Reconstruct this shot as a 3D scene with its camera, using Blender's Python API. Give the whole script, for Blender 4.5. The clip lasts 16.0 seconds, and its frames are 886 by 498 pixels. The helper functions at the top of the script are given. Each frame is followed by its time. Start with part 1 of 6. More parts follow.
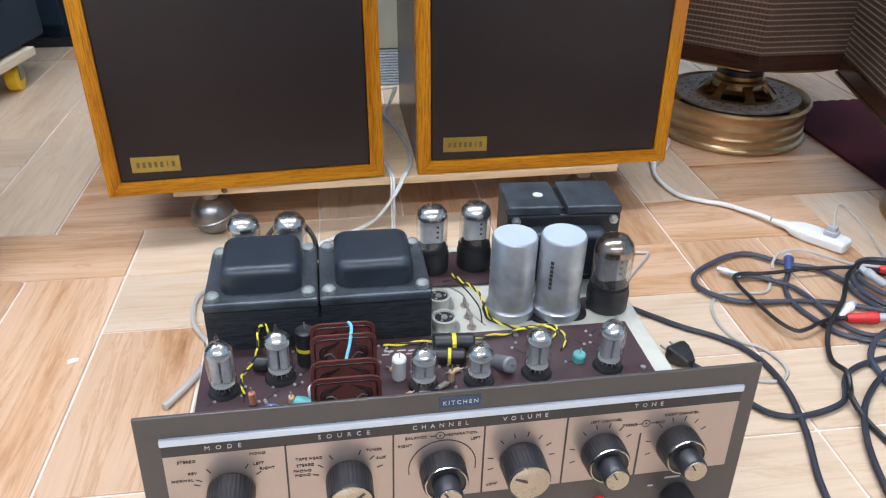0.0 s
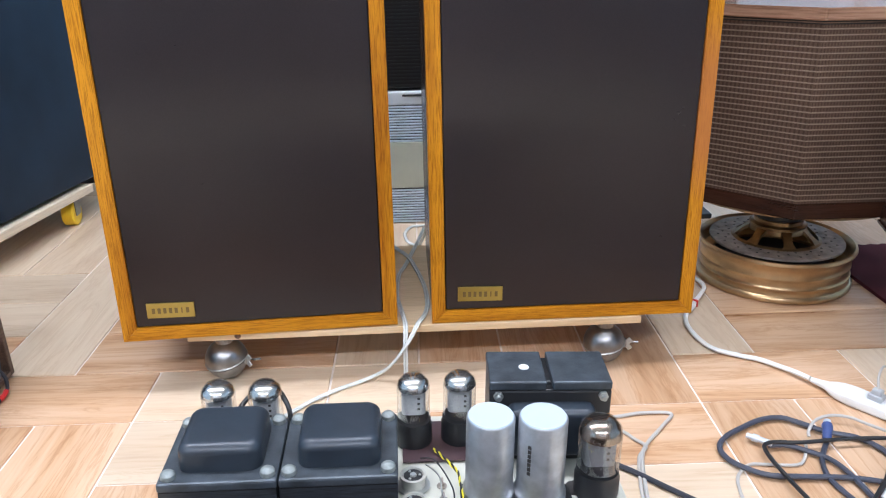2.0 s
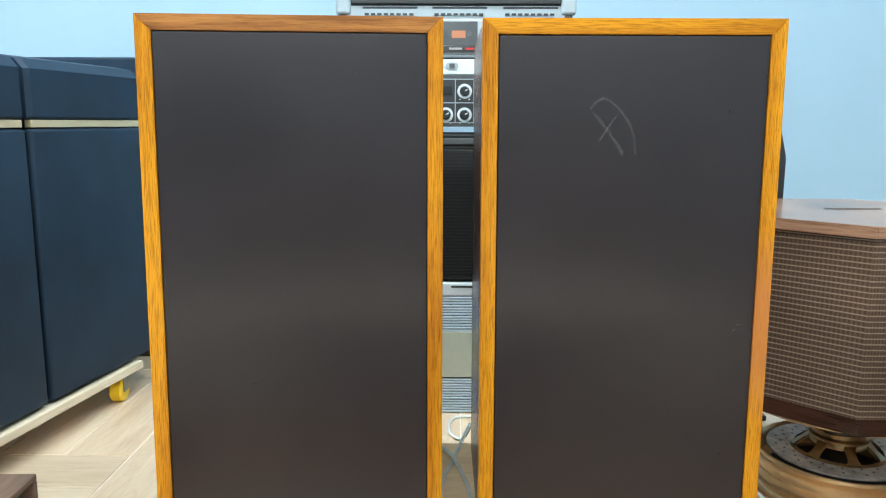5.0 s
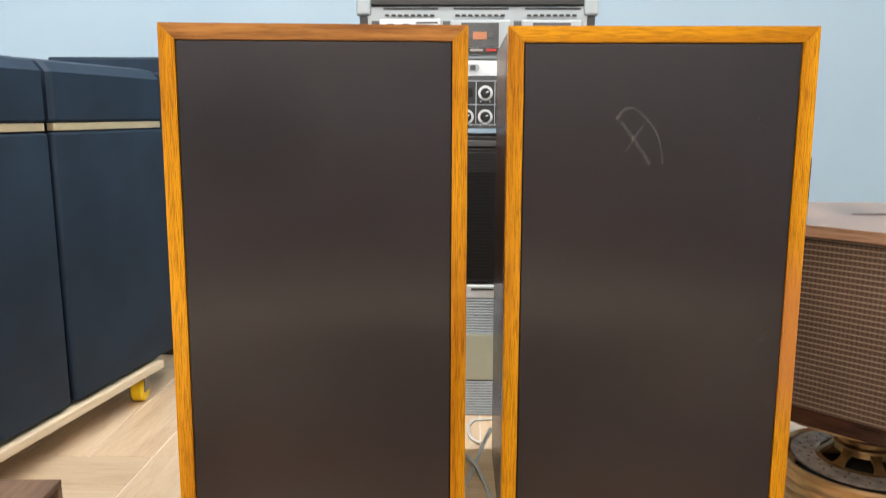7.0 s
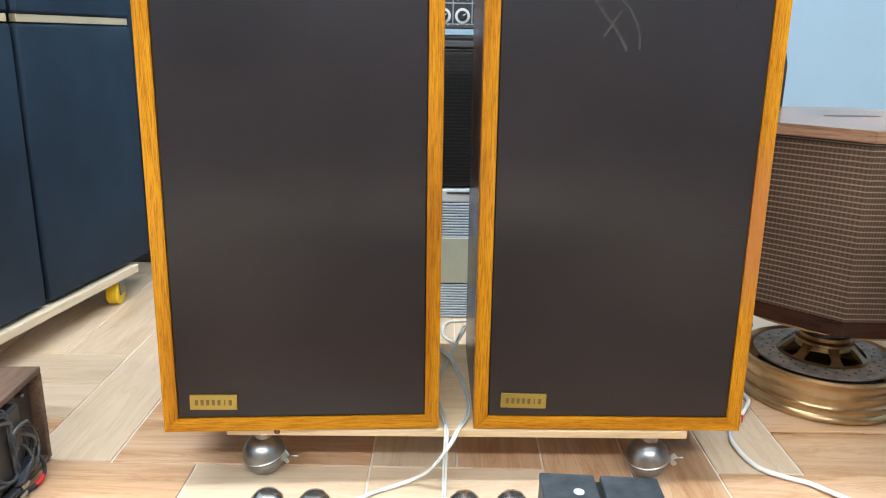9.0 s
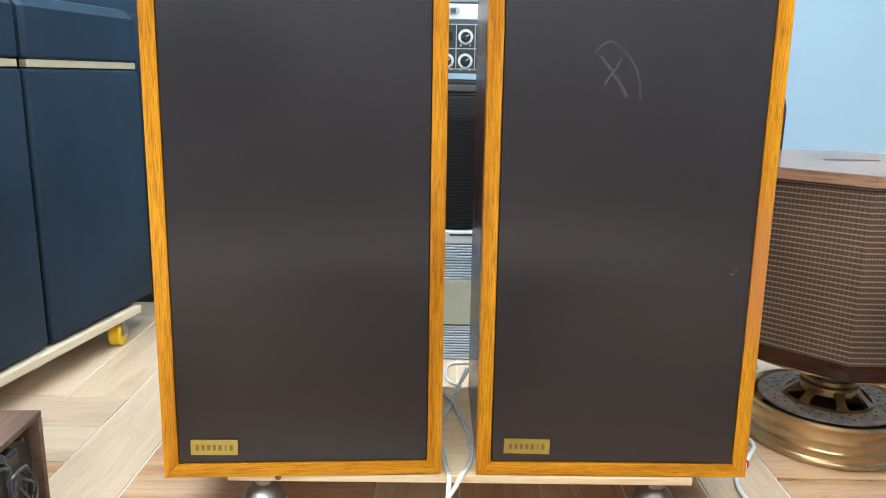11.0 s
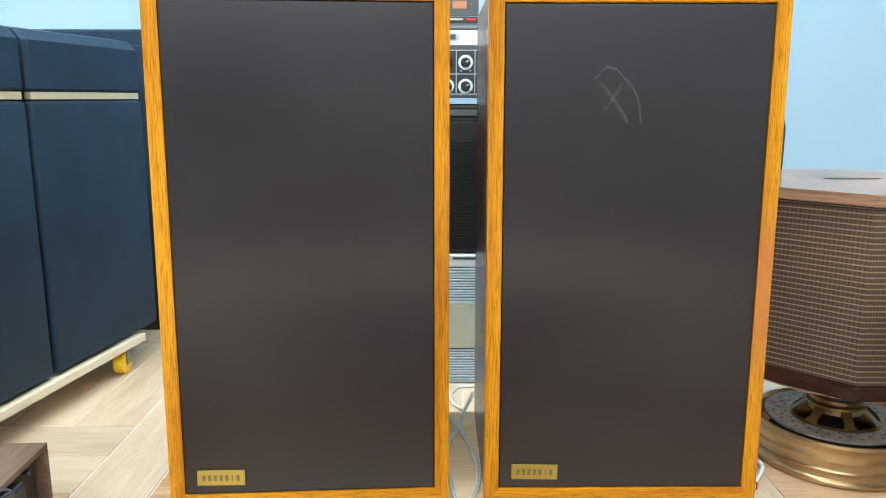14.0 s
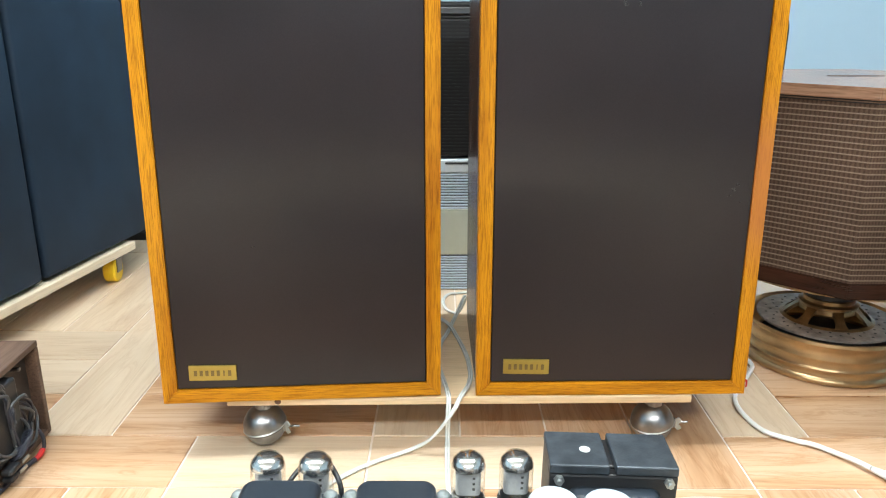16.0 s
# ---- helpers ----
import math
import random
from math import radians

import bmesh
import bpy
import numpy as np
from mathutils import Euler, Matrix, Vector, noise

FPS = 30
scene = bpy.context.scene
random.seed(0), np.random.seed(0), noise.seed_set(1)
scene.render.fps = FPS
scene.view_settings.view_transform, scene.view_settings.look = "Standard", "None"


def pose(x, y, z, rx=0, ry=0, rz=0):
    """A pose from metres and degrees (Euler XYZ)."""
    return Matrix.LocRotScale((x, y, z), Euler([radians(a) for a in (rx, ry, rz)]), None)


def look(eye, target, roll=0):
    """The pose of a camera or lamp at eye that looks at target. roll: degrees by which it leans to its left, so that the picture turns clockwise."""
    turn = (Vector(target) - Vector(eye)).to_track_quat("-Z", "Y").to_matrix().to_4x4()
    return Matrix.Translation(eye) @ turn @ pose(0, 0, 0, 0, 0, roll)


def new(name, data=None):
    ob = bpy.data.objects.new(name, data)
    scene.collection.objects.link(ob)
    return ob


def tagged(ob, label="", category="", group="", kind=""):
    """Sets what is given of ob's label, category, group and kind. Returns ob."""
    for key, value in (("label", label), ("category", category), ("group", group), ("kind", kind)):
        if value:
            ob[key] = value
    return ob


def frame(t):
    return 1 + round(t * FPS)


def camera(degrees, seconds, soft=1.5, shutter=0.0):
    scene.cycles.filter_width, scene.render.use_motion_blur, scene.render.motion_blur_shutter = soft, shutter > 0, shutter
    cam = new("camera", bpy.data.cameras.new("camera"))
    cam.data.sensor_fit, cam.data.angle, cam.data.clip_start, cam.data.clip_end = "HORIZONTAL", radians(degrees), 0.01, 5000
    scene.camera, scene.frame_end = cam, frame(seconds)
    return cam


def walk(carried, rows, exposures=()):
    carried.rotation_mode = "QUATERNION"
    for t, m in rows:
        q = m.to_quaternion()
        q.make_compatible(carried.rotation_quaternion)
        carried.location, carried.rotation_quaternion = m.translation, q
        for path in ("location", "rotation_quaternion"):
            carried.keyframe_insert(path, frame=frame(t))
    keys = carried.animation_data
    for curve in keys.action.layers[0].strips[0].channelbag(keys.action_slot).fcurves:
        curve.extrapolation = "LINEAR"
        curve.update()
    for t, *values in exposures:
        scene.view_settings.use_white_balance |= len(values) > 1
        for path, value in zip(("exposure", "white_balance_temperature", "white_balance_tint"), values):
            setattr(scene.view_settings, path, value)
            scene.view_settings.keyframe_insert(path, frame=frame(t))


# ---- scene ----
cam = camera(60.7, 16.0, soft=1.1, shutter=0.2)

PATH = [
    (0, (-0.068, -0.968, 0.543), (0.168, 0.735, -0.479), 0.4),
    (0.5, (-0.049, -1.036, 0.575), (0.126, 0.745, -0.319), -1.0),
    (1, (-0.02, -1.029, 0.586), (0.101, 0.777, -0.265), -1.1),
    (1.5, (0.002, -0.961, 0.58), (0.092, 0.87, -0.221), -0.9),
    (2, (0.011, -0.934, 0.574), (0.084, 0.92, -0.172), -1.0),
    (2.5, (0.008, -0.932, 0.581), (0.07, 0.949, -0.096), -0.7),
    (3, (0.005, -0.929, 0.597), (0.049, 0.975, -0.014), -0.7),
    (3.5, (0.002, -0.929, 0.608), (0.035, 0.996, 0.065), -0.5),
    (4, (0.001, -0.929, 0.621), (0.016, 1.014, 0.147), -0.3),
    (4.5, (-0.001, -0.927, 0.627), (-0.002, 1.033, 0.231), -0.2),
    (4.7, (-0.003, -0.925, 0.626), (-0.014, 1.043, 0.269), -0.0),
    (6.8, (-0.021, -0.918, 0.676), (-0.092, 1.061, 0.39), 0.1),
    (6.9, (-0.012, -0.916, 0.66), (-0.091, 1.059, 0.352), 0.1),
    (7, (-0.019, -0.912, 0.651), (-0.078, 1.056, 0.297), 0.2),
    (7.1, (-0.014, -0.912, 0.637), (-0.073, 1.048, 0.244), 0.1),
    (7.5, (-0.02, -0.911, 0.598), (-0.036, 1.023, 0.089), 0.5),
    (8, (-0.02, -0.913, 0.589), (-0.013, 1.001, 0.008), 0.7),
    (8.5, (-0.021, -0.926, 0.597), (-0.007, 0.99, 0.024), 0.9),
    (9, (-0.02, -0.929, 0.602), (-0.01, 0.997, 0.063), 1.0),
    (11.5, (-0.022, -0.93, 0.617), (-0.021, 1.024, 0.192), 1.0),
    (12, (-0.024, -0.929, 0.623), (-0.024, 1.03, 0.22), 0.9),
    (12.5, (-0.024, -0.932, 0.625), (-0.027, 1.032, 0.244), 0.7),
    (13, (-0.023, -0.933, 0.625), (-0.028, 1.033, 0.255), 0.5),
    (13.5, (-0.024, -0.932, 0.622), (-0.029, 1.033, 0.252), 0.2),
    (14, (-0.024, -0.932, 0.621), (-0.027, 1.03, 0.228), 0.1),
    (14.5, (-0.021, -0.929, 0.611), (-0.018, 1.022, 0.171), 0.0),
    (15, (-0.02, -0.926, 0.589), (-0.01, 1.013, 0.098), 0.0),
    (15.5, (-0.02, -0.922, 0.579), (-0.006, 1.002, 0.034), 0.1),
    (16, (-0.02, -0.92, 0.577), (-0.008, 0.992, -0.009), 0.1),
]
walk(cam, [(t, look(eye, target, roll)) for t, eye, target, roll in PATH], [(0, -0.25, 6100, 12), (0.8, -0.17, 6050, 12), (1.5, 0.0, 6050, 12), (2.5, 0.09, 5950, 13), (4, 0.36, 6250, 0), (4.7, 0.45, 6050, -5), (6.8, 0.22, 7850, 12), (7.5, 0.34, 6750, 4), (8.5, 0.33, 6450, 5), (12.5, 0.57, 6200, 0), (13.5, 0.60, 6200, 0), (14.5, 0.49, 6450, -6), (15, 0.44, 6600, 0), (16, 0.41, 6550, 2)])
# ---- world and lights ----
WALL_Y = -3.6
world = bpy.data.worlds.new("room_air")
scene.world = world
world.use_nodes = True
world.node_tree.nodes["Background"].inputs[0].default_value = (0.80, 0.90, 1.0, 1)
world.node_tree.nodes["Background"].inputs[1].default_value = 0.25


def area_lamp(name, x, y, z, sx, sy, watts, color, target=None):
    data = bpy.data.lights.new(name, "AREA")
    data.shape, data.size, data.size_y, data.energy, data.color = "RECTANGLE", sx, sy, watts, color
    ob = new(name, data)
    ob.matrix_world = look((x, y, z), target or (x, y + 0.001, 0))
    return ob


area_lamp("ceiling_tube_light", -0.3, -2.65, 2.62, 3.8, 0.2, 126, (0.92, 0.94, 1.0))
area_lamp("ceiling_tube_light", -0.5, 0.05, 2.62, 3.4, 0.3, 96, (0.92, 0.94, 1.0))
# Fill lamp added in an unseen window opening to stand in for sky light.
area_lamp("added_window_fill", -0.2, WALL_Y + 0.04, 1.78, 2.5, 0.9, 8, (0.76, 0.87, 1.0), (0, 0.5, 0.3))
sun_data = bpy.data.lights.new("sun", "SUN")
sun_data.energy, sun_data.angle, sun_data.color = 13.0, radians(0.6), (0.68, 0.86, 1.0)
new("sun", sun_data).matrix_world = look((-0.8, -6.6, 6.15), (0, 0, 0))


# ---- materials ----
def nodes_of(name):
    m = bpy.data.materials.new(name)
    m.use_nodes = True
    return m, m.node_tree.nodes, m.node_tree.links, m.node_tree.nodes["Principled BSDF"]


def coords(n, l, scale=(1, 1, 1), shift_by_object=False):
    tc, mp = n.new("ShaderNodeTexCoord"), n.new("ShaderNodeMapping")
    mp.inputs["Scale"].default_value = scale
    l.new(tc.outputs["Object"], mp.inputs["Vector"])
    if shift_by_object:
        info, mul = n.new("ShaderNodeObjectInfo"), n.new("ShaderNodeMath")
        mul.operation = "MULTIPLY"
        mul.inputs[1].default_value = 37.0
        l.new(info.outputs["Random"], mul.inputs[0])
        l.new(mul.outputs[0], mp.inputs["Location"])
    return mp


def noise_of(n, l, vec, scale, detail=4, rough=0.55):
    t = n.new("ShaderNodeTexNoise")
    t.inputs["Scale"].default_value, t.inputs["Detail"].default_value, t.inputs["Roughness"].default_value = scale, detail, rough
    l.new(vec.outputs[0], t.inputs["Vector"])
    return t


def ramp_of(n, l, fac, stops):
    r = n.new("ShaderNodeValToRGB")
    r.color_ramp.elements[0].position, r.color_ramp.elements[0].color = stops[0][0], (*stops[0][1], 1)
    r.color_ramp.elements[1].position, r.color_ramp.elements[1].color = stops[-1][0], (*stops[-1][1], 1)
    for p, c in stops[1:-1]:
        r.color_ramp.elements.new(p).color = (*c, 1)
    l.new(fac, r.inputs[0])
    return r


def bump_of(n, l, height, bsdf, strength, distance):
    b = n.new("ShaderNodeBump")
    b.inputs["Strength"].default_value, b.inputs["Distance"].default_value = strength, distance
    l.new(height, b.inputs["Height"])
    l.new(b.outputs[0], bsdf.inputs["Normal"])


def plain(name, color, rough=0.5, metal=0.0, vary=0.15, scale=18.0, fine=400.0, bump=0.15, depth=0.0004, coat=0.0, spec=0.5):
    """Painted, plastic or metal surface with blotches and fine grain."""
    m, n, l, s = nodes_of(name)
    mp = coords(n, l)
    big, small = noise_of(n, l, mp, scale), noise_of(n, l, mp, fine, 2)
    lo, hi = [c * (1 - vary) for c in color], [min(1, c * (1 + vary)) for c in color]
    ramp = ramp_of(n, l, big.outputs[0], [(0.3, lo), (0.7, hi)])
    l.new(ramp.outputs[0], s.inputs["Base Color"])
    rr = n.new("ShaderNodeMapRange")
    rr.inputs[3].default_value, rr.inputs[4].default_value = max(0.02, rough * 0.8), min(1, rough * 1.2)
    l.new(small.outputs[0], rr.inputs[0])
    l.new(rr.outputs[0], s.inputs["Roughness"])
    s.inputs["Metallic"].default_value, s.inputs["Coat Weight"].default_value = metal, coat
    s.inputs["Specular IOR Level"].default_value = spec
    if bump:
        bump_of(n, l, small.outputs[0], s, bump, depth)
    return m


def wood(name, light, dark, axis=2, rough=0.4, ring=26.0, pores=0.5, coat=0.0, fleck_scale=420.0, spec=0.35):
    """Wood with grain along the given axis."""
    m, n, l, s = nodes_of(name)
    long = [1.0, 1.0, 1.0]
    fine = [1.0, 1.0, 1.0]
    for a in (0, 1) if axis == 3 else (axis,):
        long[a], fine[a] = 0.06, 0.035
    if axis == 3:
        long[0], long[1] = 0.16, 0.16
    mp, mq = coords(n, l, tuple(long), True), coords(n, l, tuple(fine), True)
    fig, grain = noise_of(n, l, mp, ring, 5, 0.6), noise_of(n, l, mq, fleck_scale, 3, 0.7)
    mid = [(a + b) / 2 for a, b in zip(light, dark)]
    ramp = ramp_of(n, l, fig.outputs[0], [(0.32, dark), (0.46, mid), (0.62, light)])
    rg = ramp_of(n, l, grain.outputs[0], [(0.38, (1 - pores, 1 - pores * 1.15, 1 - pores * 1.25)), (0.53, (1, 1, 1))])
    mix = n.new("ShaderNodeMix")
    mix.data_type, mix.blend_type = "RGBA", "MULTIPLY"
    mix.inputs["Factor"].default_value = 1.0
    l.new(ramp.outputs[0], mix.inputs[6])
    l.new(rg.outputs[0], mix.inputs[7])
    l.new(mix.outputs[2], s.inputs["Base Color"])
    s.inputs["Roughness"].default_value, s.inputs["Coat Weight"].default_value = rough, coat
    s.inputs["Specular IOR Level"].default_value = spec
    bump_of(n, l, grain.outputs[0], s, 0.15, 0.0004)
    return m


def tile_wood(name, light, mid, dark, veins):
    """Glazed ceramic plank printed with wood grain along its x axis."""
    m, n, l, s = nodes_of(name)
    mp, mq = coords(n, l, (0.14, 1, 1), True), coords(n, l, (0.05, 1, 1), True)
    info = n.new("ShaderNodeObjectInfo")
    fig, grain = noise_of(n, l, mp, 17, 5, 0.62), noise_of(n, l, mq, 190, 3, 0.6)
    fig.inputs["Distortion"].default_value = 0.7
    ramp = ramp_of(n, l, fig.outputs[0], [(0.28, dark), (0.42, mid), (0.58, light)])
    rg = ramp_of(n, l, grain.outputs[0], [(0.3, (0.93, 0.92, 0.90)), (0.6, (1, 1, 1))])
    mix, hue = n.new("ShaderNodeMix"), n.new("ShaderNodeHueSaturation")
    mix.data_type, mix.blend_type = "RGBA", "MULTIPLY"
    mix.inputs["Factor"].default_value = 1.0
    l.new(ramp.outputs[0], mix.inputs[6])
    l.new(rg.outputs[0], mix.inputs[7])
    val = n.new("ShaderNodeMapRange")
    val.inputs[3].default_value, val.inputs[4].default_value = 0.9, 1.08
    l.new(info.outputs["Random"], val.inputs[0])
    l.new(val.outputs[0], hue.inputs["Value"])
    vein = noise_of(n, l, coords(n, l, (0.09, 1, 1), True), 30, 6, 0.65)
    vein.inputs["Distortion"].default_value = 1.1
    rv = ramp_of(n, l, vein.outputs[0], [(0.44, (1, 1, 1)), (0.485, (0.80, 0.70, 0.60)), (0.50, (0.93, 0.89, 0.85)), (0.55, (1, 1, 1))])
    mv = n.new("ShaderNodeMix")
    mv.data_type, mv.blend_type = "RGBA", "MULTIPLY"
    mv.inputs["Factor"].default_value = veins
    l.new(mix.outputs[2], mv.inputs[6])
    l.new(rv.outputs[0], mv.inputs[7])
    l.new(mv.outputs[2], hue.inputs["Color"])
    l.new(hue.outputs[0], s.inputs["Base Color"])
    s.inputs["Roughness"].default_value = 0.28
    rough = n.new("ShaderNodeMapRange")
    rough.inputs[3].default_value, rough.inputs[4].default_value = 0.22, 0.4
    l.new(fig.outputs[0], rough.inputs[0])
    l.new(rough.outputs[0], s.inputs["Roughness"])
    bump_of(n, l, grain.outputs[0], s, 0.05, 0.0003)
    return m


def cloth(name, color, weave=900.0, vary=0.12, rough=0.85, sheen=0.2, bump=0.5, spec=0.5, rows=0.0):
    """Woven fabric: fine threads in two directions over soft stains."""
    m, n, l, s = nodes_of(name)
    mp = coords(n, l)
    stain, fuzz = noise_of(n, l, mp, 5, 3), noise_of(n, l, mp, weave, 1)
    ramp = ramp_of(n, l, stain.outputs[0], [(0.35, [c * (1 - vary) for c in color]), (0.65, [c * (1 + vary) for c in color])])
    rf = ramp_of(n, l, fuzz.outputs[0], [(0.3, (0.8, 0.8, 0.8)), (0.7, (1.15, 1.15, 1.15))])
    mix = n.new("ShaderNodeMix")
    mix.data_type, mix.blend_type = "RGBA", "MULTIPLY"
    mix.inputs["Factor"].default_value = 1.0
    l.new(ramp.outputs[0], mix.inputs[6])
    l.new(rf.outputs[0], mix.inputs[7])
    l.new(mix.outputs[2], s.inputs["Base Color"])
    s.inputs["Roughness"].default_value, s.inputs["Sheen Weight"].default_value = rough, sheen
    s.inputs["Specular IOR Level"].default_value = spec
    if rows:
        wave, rw, mx = n.new("ShaderNodeTexWave"), None, n.new("ShaderNodeMix")
        wave.bands_direction, wave.inputs["Scale"].default_value, wave.inputs["Distortion"].default_value = "X", rows, 0.6
        l.new(mp.outputs[0], wave.inputs["Vector"])
        rw = ramp_of(n, l, wave.outputs["Color"], [(0.25, (0.78, 0.76, 0.74)), (0.6, (1.1, 1.1, 1.1))])
        mx.data_type, mx.blend_type = "RGBA", "MULTIPLY"
        mx.inputs["Factor"].default_value = 1.0
        l.new(mix.outputs[2], mx.inputs[6])
        l.new(rw.outputs[0], mx.inputs[7])
        l.new(mx.outputs[2], s.inputs["Base Color"])
    bump_of(n, l, fuzz.outputs[0], s, bump, 0.0006)
    return m


def thin_glass(name):
    """Thin-walled clear glass: see-through with a Fresnel gloss."""
    m, n, l, s = nodes_of(name)
    clearb, gloss, mix, lw, fr = n.new("ShaderNodeBsdfTransparent"), n.new("ShaderNodeBsdfGlossy"), n.new("ShaderNodeMixShader"), n.new("ShaderNodeLayerWeight"), n.new("ShaderNodeMapRange")
    curve = n.new("ShaderNodeMath")
    curve.operation = "POWER"
    curve.inputs[1].default_value = 3.0
    clearb.inputs[0].default_value = (0.96, 0.97, 0.97, 1)
    gloss.inputs["Roughness"].default_value, fr.inputs[3].default_value, fr.inputs[4].default_value = 0.03, 0.12, 0.8
    l.new(lw.outputs["Facing"], curve.inputs[0])
    l.new(curve.outputs[0], fr.inputs[0])
    l.new(fr.outputs[0], mix.inputs[0])
    l.new(clearb.outputs[0], mix.inputs[1])
    l.new(gloss.outputs[0], mix.inputs[2])
    l.new(mix.outputs[0], n["Material Output"].inputs["Surface"])
    return m


OAK_V = wood("oak_orange_upright", (0.655, 0.288, 0.013), (0.38, 0.133, 0.006), 2, 0.36, 34, 0.46, 0.0, 900, 0.16)
OAK_RUDDY = wood("oak_orange_ruddy", (0.655, 0.288, 0.013), (0.38, 0.133, 0.006), 2, 0.36, 34, 0.46, 0.0, 900, 0.16)
OAK_H = wood("oak_orange_level", (0.635, 0.275, 0.013), (0.355, 0.124, 0.006), 0, 0.36, 34, 0.46, 0.0, 900, 0.16)
OAK_TOP = wood("oak_brown_figured", (0.46, 0.20, 0.055), (0.20, 0.075, 0.022), 0, 0.42, 70, 0.3, 0.0, 760, 0.15)
OAK_SIDE = wood("oak_side_brown", (0.22, 0.125, 0.086), (0.13, 0.07, 0.05), 2, 0.27, 24, 0.2, 0.0, 420, 0.32)
PINE = wood("pine_board", (0.78, 0.60, 0.38), (0.62, 0.43, 0.24), 0, 0.55, 14, 0.15)
PINE_Y = wood("pine_board_long", (0.86, 0.76, 0.60), (0.72, 0.60, 0.44), 1, 0.55, 14, 0.12)
WALNUT = wood("walnut_top", (0.44, 0.26, 0.17), (0.115, 0.052, 0.028), 3, 0.22, 34, 0.25, 0.12, 420, 0.55)
WALNUT_DARK = wood("walnut_trim", (0.062, 0.026, 0.016), (0.024, 0.011, 0.008), 3, 0.2, 30, 0.2, 0.0, 420, 0.55)
CASE_WOOD = wood("equipment_case_wood", (0.22, 0.14, 0.10), (0.11, 0.07, 0.05), 1, 0.5, 16, 0.3)
TILE_PALE = tile_wood("tile_pale", (0.665, 0.532, 0.388), (0.625, 0.484, 0.342), (0.53, 0.38, 0.258), 0.45)
TILE_ORANGE = tile_wood("tile_orange", (0.645, 0.44, 0.288), (0.58, 0.362, 0.21), (0.345, 0.165, 0.067), 0.85)
GROUT = plain("grout", (0.80, 0.72, 0.66), 0.8, 0, 0.06, 30, 600, 0.3)
WALL = plain("wall_paint", (0.33, 0.46, 0.57), 0.55, 0, 0.02, 3, 250, 0.08)
# For the unseen south wall only: tinted to warm the grille's reflections.
UNSEEN_WALL = plain("unseen_wall_warm", (0.33, 0.275, 0.235), 0.6, 0, 0.03, 3, 250, 0.08)
WALL_TRIM = plain("wall_trim_paint", (0.22, 0.29, 0.34), 0.5, 0, 0.03, 3, 250, 0.08)
CEIL = plain("ceiling_paint", (0.85, 0.87, 0.88), 0.8, 0, 0.03, 3, 250, 0.05)
GRILLE = cloth("grille_cloth_brown_black", (0.0182, 0.0138, 0.0160), 1100, 0.12, 0.38, 0.0, 0.05, 0.40)
GRILLE_STAINED = cloth("grille_cloth_stained", (0.0182, 0.0138, 0.0160), 1100, 0.12, 0.38, 0.0, 0.05, 0.40)
NAVY = cloth("cabinet_cloth_navy", (0.0122, 0.0285, 0.0530), 800, 0.22, 0.65, 0.0, 0.3, 0.28)
RIB_CLOTH = cloth("ribbed_cloth_brown", (0.108, 0.068, 0.048), 700, 0.15, 0.9, 0.0, 0.6, 0.2, 66.0)
RIB_THREAD = cloth("ribbed_cloth_thread", (0.275, 0.205, 0.155), 900, 0.12, 0.85, 0.0, 0.4, 0.2)
RUG = cloth("rug_maroon", (0.075, 0.003, 0.010), 500, 0.2, 0.95, 0.0, 0.8)
BRASS = plain("badge_brass", (0.40, 0.31, 0.085), 0.36, 0.9, 0.08, 60, 500)
STRIPE = plain("stripe_gold", (0.60, 0.505, 0.325), 0.4, 0.3, 0.06)
BADGE_INK = plain("badge_ink", (0.16, 0.115, 0.04), 0.5, 0.4)
STEEL = plain("caster_steel", (0.25, 0.245, 0.245), 0.32, 1.0, 0.25, 40, 500)
BALL_GREY = plain("caster_ball_grey", (0.26, 0.25, 0.235), 0.5, 0.6, 0.25, 40, 500)
GOLD_WHEEL = plain("wheel_gold_paint", (0.54, 0.375, 0.20), 0.30, 0.85, 0.25, 14, 900, 0.0)
# Wheel gold darkened: the speaker's shade on hub and spokes is in the colour.
GOLD_SHADED = plain("wheel_gold_shaded", (0.30, 0.205, 0.105), 0.30, 0.9, 0.35, 40, 900, 0.0)
DISC = plain("brake_disc_steel", (0.40, 0.36, 0.32), 0.42, 0.55, 0.35, 60, 300)
BLACK = plain("black_plastic", (0.016, 0.017, 0.019), 0.42, 0, 0.25, 25, 300)
BLACK_RUBBER = plain("black_rubber", (0.025, 0.028, 0.041), 0.5, 0, 0.25, 30, 300)
SLATE = plain("slate_rubber", (0.050, 0.057, 0.082), 0.45, 0, 0.2, 30, 300)
GREY_CABLE = plain("grey_clear_cable", (0.46, 0.44, 0.41), 0.35, 0, 0.12)
DARK_CABLE = plain("dark_grey_cable", (0.07, 0.075, 0.08), 0.4, 0, 0.12)
CLEAR_CABLE = plain("clear_wire", (0.62, 0.64, 0.62), 0.25, 0, 0.12, 30)
WHITE_CABLE = plain("white_cable", (0.78, 0.78, 0.76), 0.4, 0, 0.05)
WHITE_PLASTIC = plain("white_plastic", (0.78, 0.80, 0.80), 0.35, 0, 0.04)
GREY_PLASTIC = plain("grey_plastic", (0.42, 0.44, 0.46), 0.4, 0, 0.06)
YELLOW = plain("yellow_wheel", (0.85, 0.55, 0.02), 0.4, 0, 0.12)
RED = plain("red_plastic", (0.62, 0.03, 0.03), 0.35, 0, 0.1)
BLUE = plain("blue_plastic", (0.05, 0.08, 0.22), 0.4, 0, 0.1)
